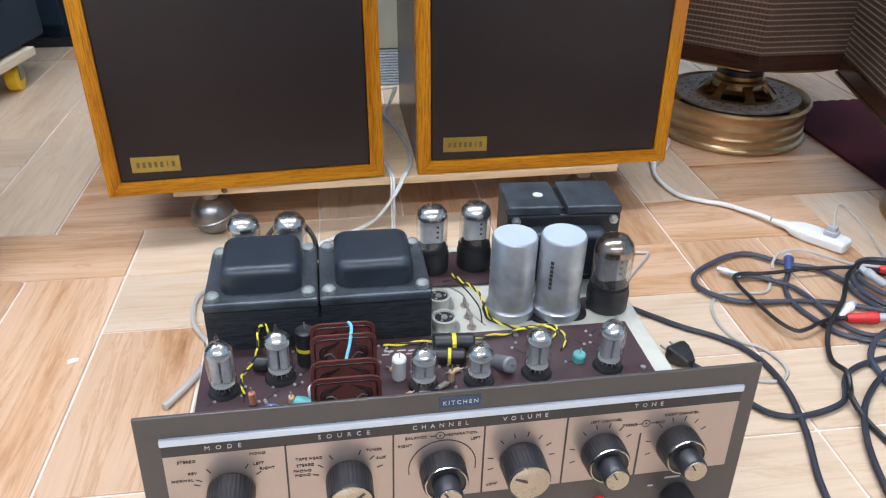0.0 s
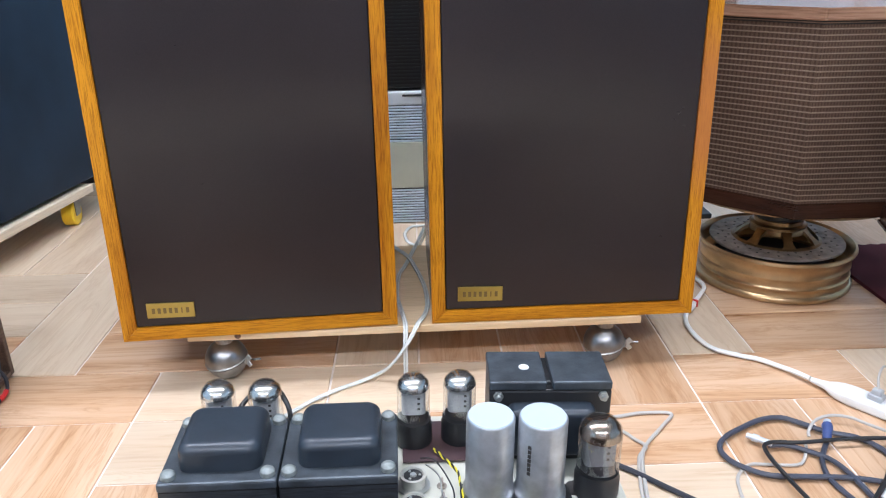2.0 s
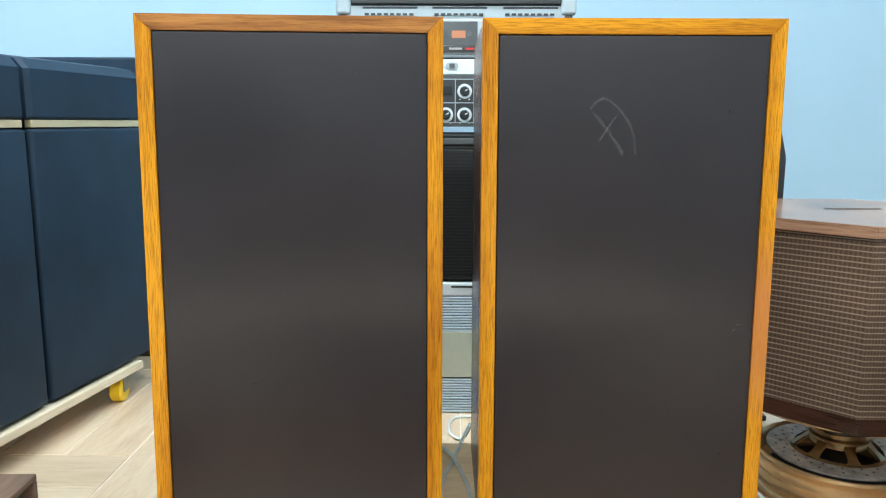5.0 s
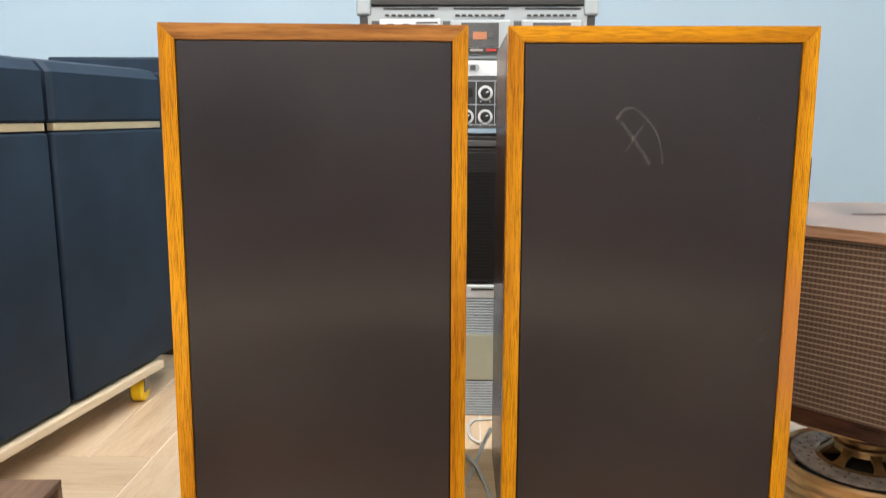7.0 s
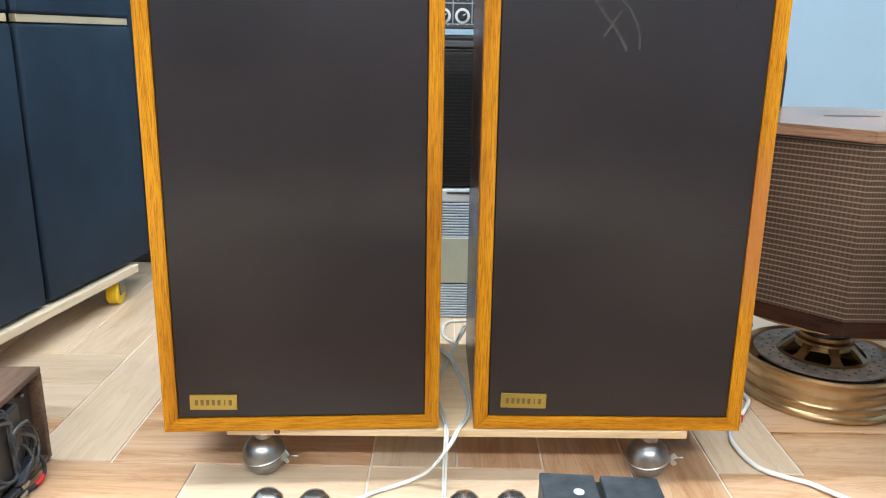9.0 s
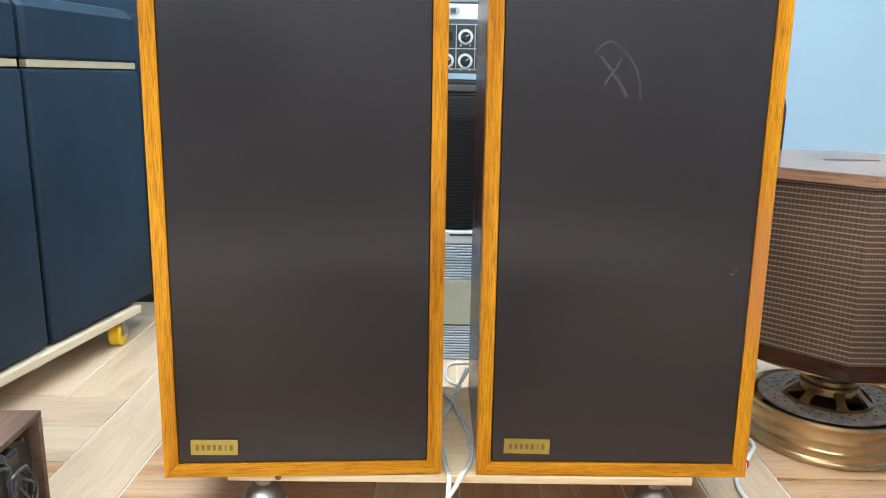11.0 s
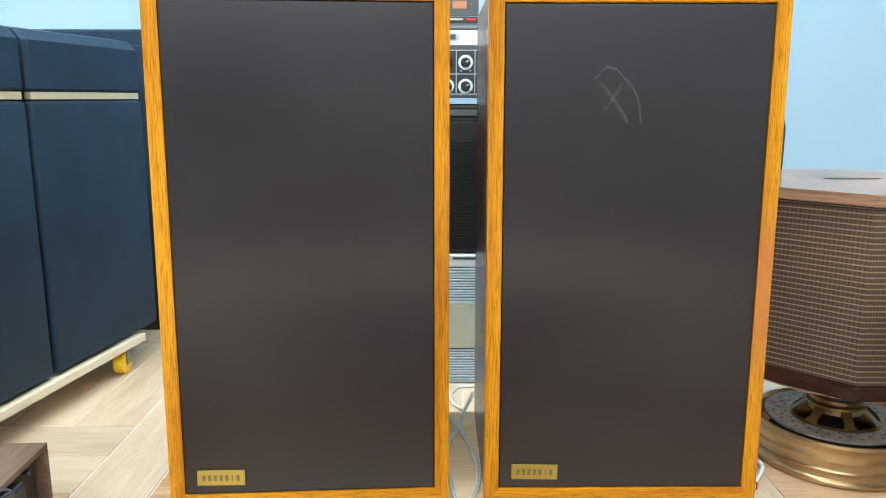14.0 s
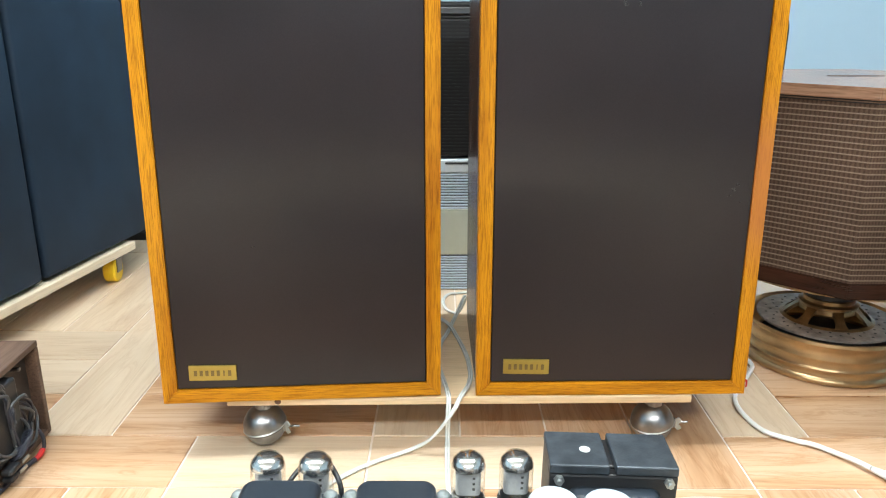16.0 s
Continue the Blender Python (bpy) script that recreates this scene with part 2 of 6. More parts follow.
PLATE_GREY = plain("faceplate_grey", (0.084, 0.076, 0.074), 0.42, 0.35, 0.06, 30, 700)
PANEL_CREAM = plain("panel_pinkish_cream", (0.45, 0.38, 0.35), 0.33, 0.8, 0.03, 30, 700, 0.05)
BAND = plain("title_band", (0.036, 0.031, 0.030), 0.55, 0.0, 0.08)
SILVER = plain("silver_trim", (0.58, 0.64, 0.72), 0.45, 0.35, 0.04, 18, 40, 0.0)
INK_WHITE = plain("white_ink", (0.44, 0.425, 0.40), 0.5, 0, 0.05)
INK_DARK = plain("dark_ink", (0.04, 0.036, 0.034), 0.5, 0, 0.05)
KNOB_BLACK = plain("knob_black", (0.020, 0.021, 0.025), 0.36, 0, 0.2)
KNOB_CAP = plain("knob_cap_champagne", (0.44, 0.40, 0.345), 0.26, 1.0, 0.04, 20, 300, 0.0)
TAPE_BLUE = plain("label_tape_blue", (0.02, 0.05, 0.10), 0.3, 0, 0.1)
RECESS = plain("recess_grey_brown", (0.055, 0.046, 0.042), 0.5, 0.2, 0.2, 30)
CHASSIS = plain("chassis_cream", (0.62, 0.62, 0.54), 0.4, 0.2, 0.12, 25, 400)
PCB = plain("circuit_board_brown", (0.060, 0.034, 0.038), 0.38, 0, 0.2, 40, 500)
TRANSF = plain("transformer_black", (0.020, 0.021, 0.023), 0.42, 0.2, 0.3, 35, 300, 0.3)
TRANSF_BELL = plain("transformer_bell", (0.024, 0.033, 0.045), 0.36, 0.1, 0.2, 30, 300, 0.0)
LAMELLA = wood("transformer_lamination", (0.036, 0.043, 0.052), (0.009, 0.010, 0.012), 3, 0.42, 520, 0.3, 0.0, 900)
LAMINATE = plain("transformer_iron", (0.058, 0.070, 0.083), 0.44, 0.4, 0.35, 60, 700, 0.4)
BOLT = plain("bolt_zinc", (0.46, 0.48, 0.47), 0.42, 0.9, 0.15, 80)
BOLT_DULL = plain("bolt_dull_zinc", (0.26, 0.29, 0.285), 0.5, 0.5, 0.3, 160)
ALU = plain("can_aluminium", (0.49, 0.51, 0.535), 0.42, 0.85, 0.22, 60, 300, 0.1)
ALU_TOP = plain("can_top", (0.50, 0.58, 0.66), 0.5, 0.2, 0.05)
GLASS = thin_glass("tube_glass")
GETTER = plain("tube_getter_silver", (0.60, 0.58, 0.56), 0.20, 0.95, 0.3, 60, 400, 0.05)
GETTER_BROWN = plain("tube_getter_brown", (0.30, 0.235, 0.185), 0.22, 0.95, 0.4, 60, 400, 0.05)
ANODE = plain("tube_plate_grey", (0.52, 0.53, 0.55), 0.4, 0.3, 0.15, 60)
ANODE_DARK = plain("tube_plate_dark", (0.20, 0.205, 0.22), 0.5, 0.3, 0.15, 60)
MICA = plain("tube_mica", (0.42, 0.43, 0.43), 0.3, 0, 0.1)
RED_BOARD = plain("tag_board_red_brown", (0.115, 0.036, 0.030), 0.36, 0, 0.25, 60, 400)
RED_BOARD_DARK = plain("tag_board_trace", (0.018, 0.009, 0.008), 0.3, 0, 0.2, 60, 400)
YELLOW_WIRE = plain("yellow_wire", (0.72, 0.62, 0.03), 0.4, 0, 0.1)
BLUE_WIRE = plain("light_blue_wire", (0.16, 0.52, 0.78), 0.4, 0, 0.1)
TEAL = plain("teal_capacitor", (0.10, 0.36, 0.34), 0.4, 0, 0.1)
TAN = plain("tan_resistor", (0.48, 0.33, 0.18), 0.5, 0, 0.1)
SOCKET = plain("socket_grey", (0.56, 0.56, 0.51), 0.35, 0.4, 0.15, 80)
INK_DIM = plain("pale_embossing", (0.45, 0.50, 0.55), 0.5, 0, 0.05)
WAX = plain("white_capacitor", (0.66, 0.68, 0.66), 0.4, 0, 0.05)
CHALK = plain("chalk_mark", (0.058, 0.055, 0.056), 0.95, 0, 0.2, 300)
RADIO_SILVER = plain("radio_silver", (0.76, 0.82, 0.86), 0.34, 0.2, 0.05, 20)
DECK_BLACK = plain("deck_black", (0.007, 0.0075, 0.008), 0.5, 0, 0.2)


def speckle(mat, scale, lo, hi):
    """Lets the ground show through a dusty mark in fine specks."""
    n, l = mat.node_tree.nodes, mat.node_tree.links
    spots = noise_of(n, l, coords(n, l), scale, 3, 0.7)
    cover = n.new("ShaderNodeMapRange")
    cover.inputs[1].default_value, cover.inputs[2].default_value = 0.35, 0.65
    cover.inputs[3].default_value, cover.inputs[4].default_value = lo, hi
    l.new(spots.outputs[0], cover.inputs[0])
    l.new(cover.outputs[0], n["Principled BSDF"].inputs["Alpha"])


def smudge(mat, x, z, radius, depth):
    """A dull round stain on a cloth, centred at x, z."""
    n, l, s = mat.node_tree.nodes, mat.node_tree.links, mat.node_tree.nodes["Principled BSDF"]
    old = s.inputs["Base Color"].links[0].from_socket
    tc, mp, ball = n.new("ShaderNodeTexCoord"), n.new("ShaderNodeMapping"), n.new("ShaderNodeTexGradient")
    mp.inputs["Location"].default_value = (-x / radius, 0, -z / (radius * 0.9))
    mp.inputs["Scale"].default_value = (1 / radius, 0, 1 / (radius * 0.9))
    ball.gradient_type = "SPHERICAL"
    l.new(tc.outputs["Object"], mp.inputs["Vector"])
    l.new(mp.outputs[0], ball.inputs["Vector"])
    rr = ramp_of(n, l, ball.outputs["Fac"], [(0.0, (1, 1, 1)), (0.55, (depth, depth, depth))])
    mx = n.new("ShaderNodeMix")
    mx.data_type, mx.blend_type = "RGBA", "MULTIPLY"
    mx.inputs["Factor"].default_value = 1.0
    l.new(old, mx.inputs[6])
    l.new(rr.outputs[0], mx.inputs[7])
    l.new(mx.outputs[2], s.inputs["Base Color"])
    sp = n.new("ShaderNodeMapRange")
    sp.inputs[2].default_value, sp.inputs[3].default_value, sp.inputs[4].default_value = 0.55, s.inputs["Specular IOR Level"].default_value, s.inputs["Specular IOR Level"].default_value * depth
    l.new(ball.outputs["Fac"], sp.inputs[0])
    l.new(sp.outputs[0], s.inputs["Specular IOR Level"])


def ruddy(mat, z, reach, color, amount):
    """A reddish heartwood patch along an upright rail, centred at z."""
    n, l, s = mat.node_tree.nodes, mat.node_tree.links, mat.node_tree.nodes["Principled BSDF"]
    old = s.inputs["Base Color"].links[0].from_socket
    tc, mp, ball = n.new("ShaderNodeTexCoord"), n.new("ShaderNodeMapping"), n.new("ShaderNodeTexGradient")
    mp.inputs["Location"].default_value = (0, 0, -z / reach)
    mp.inputs["Scale"].default_value = (12, 0, 1 / reach)
    ball.gradient_type = "SPHERICAL"
    l.new(tc.outputs["Object"], mp.inputs["Vector"])
    l.new(mp.outputs[0], ball.inputs["Vector"])
    cover, mx = n.new("ShaderNodeMapRange"), n.new("ShaderNodeMix")
    cover.inputs[2].default_value, cover.inputs[4].default_value = 0.6, amount
    l.new(ball.outputs["Fac"], cover.inputs[0])
    mx.data_type = "RGBA"
    mx.inputs[7].default_value = (*color, 1)
    l.new(cover.outputs[0], mx.inputs[0])
    l.new(old, mx.inputs[6])
    l.new(mx.outputs[2], s.inputs["Base Color"])


def stretched(mat, amount):
    """Threads that run across spread the gloss sideways."""
    n, l, s = mat.node_tree.nodes, mat.node_tree.links, mat.node_tree.nodes["Principled BSDF"]
    across = n.new("ShaderNodeCombineXYZ")
    across.inputs[0].default_value = 1.0
    l.new(across.outputs[0], s.inputs["Tangent"])
    s.inputs["Anisotropic"].default_value = amount


ruddy(OAK_RUDDY, -0.045, 0.13, (0.43, 0.155, 0.045), 0.75)
speckle(CHALK, 1500, 0.5, 0.95)
stretched(GRILLE, 0.9)
stretched(GRILLE_STAINED, 0.9)
smudge(GRILLE_STAINED, -0.085, 0.540, 0.11, 0.86)
DECK_SILVER = plain("deck_silver", (0.42, 0.48, 0.52), 0.34, 0.2, 0.05, 20)
SLAT = plain("radio_slat_bluish", (0.45, 0.52, 0.58), 0.40, 0.2, 0.05, 20)
DECK_DARK = plain("deck_dark_grey", (0.045, 0.047, 0.050), 0.4, 0.2, 0.1)
DECK_OLIVE = plain("radio_dial_greenish", (0.50, 0.53, 0.44), 0.4, 0.1, 0.06)
DECK_GREY = plain("deck_grey", (0.095, 0.10, 0.105), 0.4, 0.3, 0.1)
WINDOW_DARK = plain("cassette_window", (0.10, 0.105, 0.11), 0.15, 0, 0.2)
ORANGE_LABEL = plain("cassette_orange", (0.48, 0.19, 0.10), 0.5, 0, 0.1)
PAPER = plain("paper_scrap", (0.80, 0.86, 0.90), 0.7, 0, 0.03)


# ---- mesh helpers ----
def part(name, bm, mat, parent=None, label="", m=None, smooth=False):
    """Links a bmesh as one mesh object, under parent if there is one."""
    me = bpy.data.meshes.new(name)
    bmesh.ops.recalc_face_normals(bm, faces=bm.faces[:])
    bm.to_mesh(me)
    bm.free()
    for mm in mat if isinstance(mat, (list, tuple)) else [mat]:
        me.materials.append(mm)
    if smooth:
        for p in me.polygons:
            p.use_smooth = True
        me.set_sharp_from_angle(angle=radians(38))
    ob = new(name, me)
    if parent is not None:
        ob.parent = parent
    if m is not None:
        ob.matrix_local = m
    if label:
        ob["label"] = label
    return ob


def again(ob, m, parent=None):
    """One more object on the same mesh."""
    o = new(ob.name.split(".")[0], ob.data)
    if parent is not None:
        o.parent = parent
    o.matrix_local = m
    return o


def thing(name, m, label, category, group="", kind=""):
    e = new(name)
    e.empty_display_size = 0.05
    e.matrix_world = m
    return tagged(e, label, category, group, kind)


def box(x0, x1, y0, y1, z0, z1, bevel=0.0, seg=2, bm=None):
    own = bmesh.new()
    r = bmesh.ops.create_cube(own, size=1.0)
    for v in r["verts"]:
        v.co = Vector(((x0 + x1) / 2 + v.co.x * (x1 - x0), (y0 + y1) / 2 + v.co.y * (y1 - y0), (z0 + z1) / 2 + v.co.z * (z1 - z0)))
    if bevel:
        bmesh.ops.bevel(own, geom=own.edges[:], offset=bevel, segments=seg, affect="EDGES", profile=0.5)
    return own if bm is None else join(bm, own)


def join(bm, other, m=None, mat=0):
    """Adds other's faces to bm."""
    if m is not None:
        bmesh.ops.transform(other, matrix=m, verts=other.verts[:])
    vs = {v: bm.verts.new(v.co) for v in other.verts}
    for f in other.faces:
        nf = bm.faces.new([vs[v] for v in f.verts])
        nf.material_index = mat or f.material_index
    other.free()
    return bm


def lathe(profile, seg=32, bm=None):
    """Turns (radius, height) pairs about z."""
    bm = bm or bmesh.new()
    rings = []
    for r, z in profile:
        if r < 1e-6:
            rings.append([bm.verts.new((0, 0, z))])
        else:
            rings.append([bm.verts.new((r * math.cos(2 * math.pi * k / seg), r * math.sin(2 * math.pi * k / seg), z)) for k in range(seg)])
    for a, b in zip(rings, rings[1:]):
        for k in range(seg):
            q = (k + 1) % seg
            if len(a) == 1 and len(b) == 1:
                continue
            if len(a) == 1:
                bm.faces.new((a[0], b[k], b[q]))
            elif len(b) == 1:
                bm.faces.new((a[k], a[q], b[0]))
            else:
                bm.faces.new((a[k], a[q], b[q], b[k]))
    return bm


def rod(r, z0, z1, seg=20, bevel=0.0):
    if bevel:
        return lathe([(0, z0), (r - bevel, z0), (r, z0 + bevel), (r, z1 - bevel), (r - bevel, z1), (0, z1)], seg)
    return lathe([(0, z0), (r, z0), (r, z1), (0, z1)], seg)


def prism(outline, z0, z1, bevel=0.0):
    """Stands an outline of (x, y) up from z0 to z1."""
    bm = bmesh.new()
    lo, hi = [bm.verts.new((x, y, z0)) for x, y in outline], [bm.verts.new((x, y, z1)) for x, y in outline]
    bm.faces.new(lo[::-1])
    bm.faces.new(hi)
    for k in range(len(lo)):
        q = (k + 1) % len(lo)
        bm.faces.new((lo[k], lo[q], hi[q], hi[k]))
    if bevel:
        bmesh.ops.bevel(bm, geom=bm.edges[:], offset=bevel, segments=2, affect="EDGES")
    return bm


def rounded(w, h, r, seg=5):
    """Outline of a rectangle with round corners, round the origin."""
    pts = []
    for cx, cy, a0 in ((w / 2 - r, h / 2 - r, 0), (-w / 2 + r, h / 2 - r, 90), (-w / 2 + r, -h / 2 + r, 180), (w / 2 - r, -h / 2 + r, 270)):
        for k in range(seg + 1):
            a = radians(a0 + 90 * k / seg)
            pts.append((cx + r * math.cos(a), cy + r * math.sin(a)))
    return pts


def loft(sections, seg=6):
    """Round-cornered slices (width, depth, corner, height) stacked into one smooth body."""
    bm = bmesh.new()
    rings = [[bm.verts.new((x, y, z)) for x, y in rounded(w, d, r, seg)] for w, d, r, z in sections]
    for a, b in zip(rings, rings[1:]):
        for k in range(len(a)):
            q = (k + 1) % len(a)
            bm.faces.new((a[k], a[q], b[q], b[k]))
    bm.faces.new(rings[0][::-1])
    bm.faces.new(rings[-1])
    return bm


def dome_sections(w, d, h, r, e):
    """Slices of a pressed cover with rounded shoulders of radius e."""
    out = [(w, d, r, 0.0), (w - 0.0006, d - 0.0006, r, h - e)]
    for k in range(1, 6):
        a = radians(90 * k / 5)
        inset = 2 * e * (1 - math.cos(a))
        out.append((w - 0.0006 - inset, d - 0.0006 - inset, max(0.001, r - inset / 3), h - e + e * math.sin(a)))
    return out


def spline(points, step=6, closed=False):
    p = [Vector(q) for q in points]
    n, out = len(p), []
    for i in range(n if closed else n - 1):
        a, b, c, d = (p[(i - 1) % n], p[i], p[(i + 1) % n], p[(i + 2) % n]) if closed else (p[max(i - 1, 0)], p[i], p[i + 1], p[min(i + 2, n - 1)])
        for k in range(step):
            t = k / step
            out.append(0.5 * (2 * b + (c - a) * t + (2 * a - 5 * b + 4 * c - d) * t * t + (3 * b - a - 3 * c + d) * t ** 3))
    return out if closed else out + [p[-1]]


def sweep(points, r, seg=8, step=6, closed=False, bm=None):
    """A round wire along a smooth path."""
    path = spline(points, step, closed)
    bm, rings, up = bm or bmesh.new(), [], Vector((0.13, 0.21, 0.97))
    for i, q in enumerate(path):
        a, b = (path[i - 1], path[(i + 1) % len(path)]) if closed else (path[max(i - 1, 0)], path[min(i + 1, len(path) - 1)])
        d = (b - a).normalized()
        s = d.cross(up)
        s = s.normalized() if s.length > 1e-4 else Vector((1, 0, 0))
        u = s.cross(d)
        rings.append([bm.verts.new(q + r * (math.cos(2 * math.pi * k / seg) * s + math.sin(2 * math.pi * k / seg) * u)) for k in range(seg)])
    for i in range(len(rings) if closed else len(rings) - 1):
        a, b = rings[i], rings[(i + 1) % len(rings)]
        for k in range(seg):
            bm.faces.new((a[k], a[(k + 1) % seg], b[(k + 1) % seg], b[k]))
    if not closed:
        bm.faces.new(rings[0][::-1])
        bm.faces.new(rings[-1])
    return bm


def letters(text, size, spacing=1.0, depth=0.0002):
    """Words in the built-in font as a bmesh in the x-y plane, centred."""
    c = bpy.data.curves.new("letters", "FONT")
    c.body, c.size, c.extrude, c.space_character = text, size, depth, spacing
    c.align_x, c.align_y, c.resolution_u = "CENTER", "CENTER", 2
    o = bpy.data.objects.new("letters", c)
    me = bpy.data.meshes.new_from_object(o)
    bm = bmesh.new()
    bm.from_mesh(me)
    bpy.data.objects.remove(o)
    bpy.data.meshes.remove(me)
    return bm


def flat_z(points, z):
    return [(x, y, z) for x, y in points]


# ---- room ----
def room_wall(name, x0, x1, y0, y1, z0, z1, label):
    tagged(part(name, box(x0, x1, y0, y1, z0, z1), WALL), label, "wall", kind="structure")


WX0, WX1, WY0, WY1, WZ = -2.6, 2.4, WALL_Y, 1.45, 2.7
room_wall("wall_north", WX0, WX1, WY1, WY1 + 0.12, -0.03, WZ, "pale bluish white painted wall behind the audio equipment")
# Unseen wall; its window is added to shape the sunlit floor patch.
south = box(WX0, -1.5, WY0 - 0.12, WY0, -0.03, WZ)
box(1.1, WX1, WY0 - 0.12, WY0, -0.03, WZ, bm=south)
box(-1.5, 1.1, WY0 - 0.12, WY0, -0.03, 1.3, bm=south)
box(-1.5, 1.1, WY0 - 0.12, WY0, 2.25, WZ, bm=south)
tagged(part("wall_south", south, UNSEEN_WALL), "unseen warm grey wall with an added window opening", "wall", kind="structure")
room_wall("wall_west", WX0 - 0.12, WX0, WY0, WY1, -0.03, WZ, "pale bluish white painted side wall")
room_wall("wall_east", WX1, WX1 + 0.12, WY0, WY1, -0.03, WZ, "pale bluish white painted side wall")
tagged(part("ceiling", box(WX0, WX1, WY0, WY1, WZ, WZ + 0.1), CEIL), "plain white painted ceiling of the room", "ceiling", kind="structure")


tagged(part("trim", box(1.385, 1.42, WY1 - 0.012, WY1, 0.0, WZ, 0.002), WALL_TRIM), "grey-blue upright cover strip on the wall", "trim", kind="structure")


# ---- loudspeakers with oak frames ----
SW, SH, SD, SB = 0.371, 0.6748, 0.29, 0.0191


def rail(length, vertical):
    """A mitred frame rail, lying along x (or standing along z), outer edge at 0."""
    bm = bmesh.new()
    a, b, y0, y1 = length / 2, SB, -0.004, 0.02
    ring = []
    for y in (y0, y1):
        ring.append([bm.verts.new(p) for p in ((-a, y, 0), (a, y, 0), (a - b, y, b), (-a + b, y, b))])
    bm.faces.new(ring[0])
    bm.faces.new(ring[1][::-1])
    for k in range(4):
        q = (k + 1) % 4
        bm.faces.new((ring[0][k], ring[1][k], ring[1][q], ring[0][q]))
    bmesh.ops.bevel(bm, geom=[e for e in bm.edges if abs(e.verts[0].co.y - y0) < 1e-6 and abs(e.verts[1].co.y - y0) < 1e-6], offset=0.0012, segments=2, affect="EDGES")
    if vertical:
        bmesh.ops.transform(bm, matrix=pose(0, 0, 0, 0, 90, 0), verts=bm.verts[:])
    return bm


def loudspeaker(m, label, top_oak, end_oak, cloth_mat):
    s = thing("loudspeaker", m, label, "loudspeaker", "pair of oak loudspeakers")
    part("cabinet", box(-SW / 2 + 0.001, SW / 2 - 0.001, 0.016, SD, 0.001, SH - 0.001, 0.002), OAK_SIDE, s, "brown veneered cabinet sides")
    part("frame_rail", rail(SW, False), OAK_H, s, m=pose(0, 0, 0))
    part("frame_rail", rail(SW, False), top_oak, s, m=pose(0, 0, SH, 0, 180, 0))
    part("frame_rail", rail(SH, True), OAK_V, s, m=pose(-SW / 2, 0, SH / 2))
    part("frame_rail", rail(SH, True), end_oak, s, m=pose(SW / 2, 0, SH / 2, 0, 0, 0) @ Matrix.Diagonal((-1, 1, 1, 1)))
    g = SB + 0.0010
    part("grille", box(-SW / 2 + g, SW / 2 - g, -0.0022, 0.02, g, SH - g, 0.0018, 3), cloth_mat, s, "dark brown-black grille cloth", smooth=True)
    badge = part("badge", box(-0.0312, 0.0312, -0.0018, 0.0012, -0.0106, 0.0106, 0.0005), BRASS, s, "brass nameplate", m=pose(-SW / 2 + 0.0676, -0.0029, 0.0432, 0, 1.0, 0))
    for k in range(7):
        w = 0.0040 if k != 5 else 0.0016
        bar = box(-w / 2, w / 2, -0.0024, -0.0012, -0.0038, 0.0038)
        part("letter_bar", bar, BADGE_INK, badge, m=pose(-0.0222 + 0.0074 * k, 0, 0))
    return s


left_m = pose(-0.2023, 0.0046, 0.0812, -1.7, 0.07, 3.87)
right_m = pose(0.217, 0.0208, 0.0794, -1.08, -0.06, 0.65)
left_speaker = loudspeaker(left_m, "oak-framed loudspeaker with brown-black cloth grille and brass badge", OAK_TOP, OAK_V, GRILLE_STAINED)
right_speaker = loudspeaker(right_m, "oak-framed loudspeaker with chalk scribble on its dark grille", OAK_H, OAK_RUDDY, GRILLE)


def scribble(points, r):
    bm = sweep([(x, 0, z) for x, z in points], r, 6)
    bmesh.ops.scale(bm, vec=(1, 0.2, 1), verts=bm.verts[:])
    return bm


for pts, r in (
    ([(-0.016, 0.0195), (0.0, 0.0), (0.0136, -0.019), (0.0204, -0.0304)], 0.0024),
    ([(0.0113, 0.017), (0.0, 0.0), (-0.009, -0.0145)], 0.0018),
    ([(-0.0215, 0.024), (-0.0114, 0.0354), (0.0, 0.0362), (0.0136, 0.0254), (0.0272, 0.0082), (0.034, -0.010), (0.0363, -0.0304)], 0.0019),
):
    part("chalk_mark", scribble(pts, r), CHALK, right_speaker, "faint white chalk scribble", m=pose(-0.031, -0.0021, 0.541))
for x, z, r in ((0.1405, 0.287, 0.0022), (0.1455, 0.293, 0.0014), (0.136, 0.279, 0.0012), (0.150, 0.270, 0.0009), (0.131, 0.118, 0.0008)):
    part("dust_fleck", scribble([(-0.002, 0.0), (0.0, 0.0008), (0.0025, -0.0005)], r), CHALK, right_speaker, "pale dust fleck", m=pose(x, -0.0021, z))
part("dust_fleck", scribble([(-0.001, 0.0), (0.001, 0.0004)], 0.0008), CHALK, left_speaker, "pale dust fleck", m=pose(-0.066, -0.0021, 0.386))
part("dust_fleck", scribble([(-0.003, 0.0), (0.003, 0.0003)], 0.0008), CHALK, left_speaker, "pale dust fleck", m=pose(-0.055, -0.0021, 0.215))
part("grille_pin", rod(0.0022, 0, 0.0012, 10), DECK_BLACK, left_speaker, m=pose(0.077, -0.0021, SH - 0.067, 90))
part("grille_pin", rod(0.0032, 0, 0.0015, 10), DECK_BLACK, right_speaker, m=pose(0.122, -0.0021, SH - 0.11, 90))


# ---- dolly under the loudspeakers ----
dolly = thing("speaker_dolly", pose(0.012, 0.02, 0), "pale pine board dolly on steel ball casters under the speakers", "dolly")
part("board", box(-0.322, 0.318, -0.007, 0.30, 0.0672, 0.0785, 0.0015), PINE, dolly, m=pose(0, 0, 0, 0, 0, 0.7))
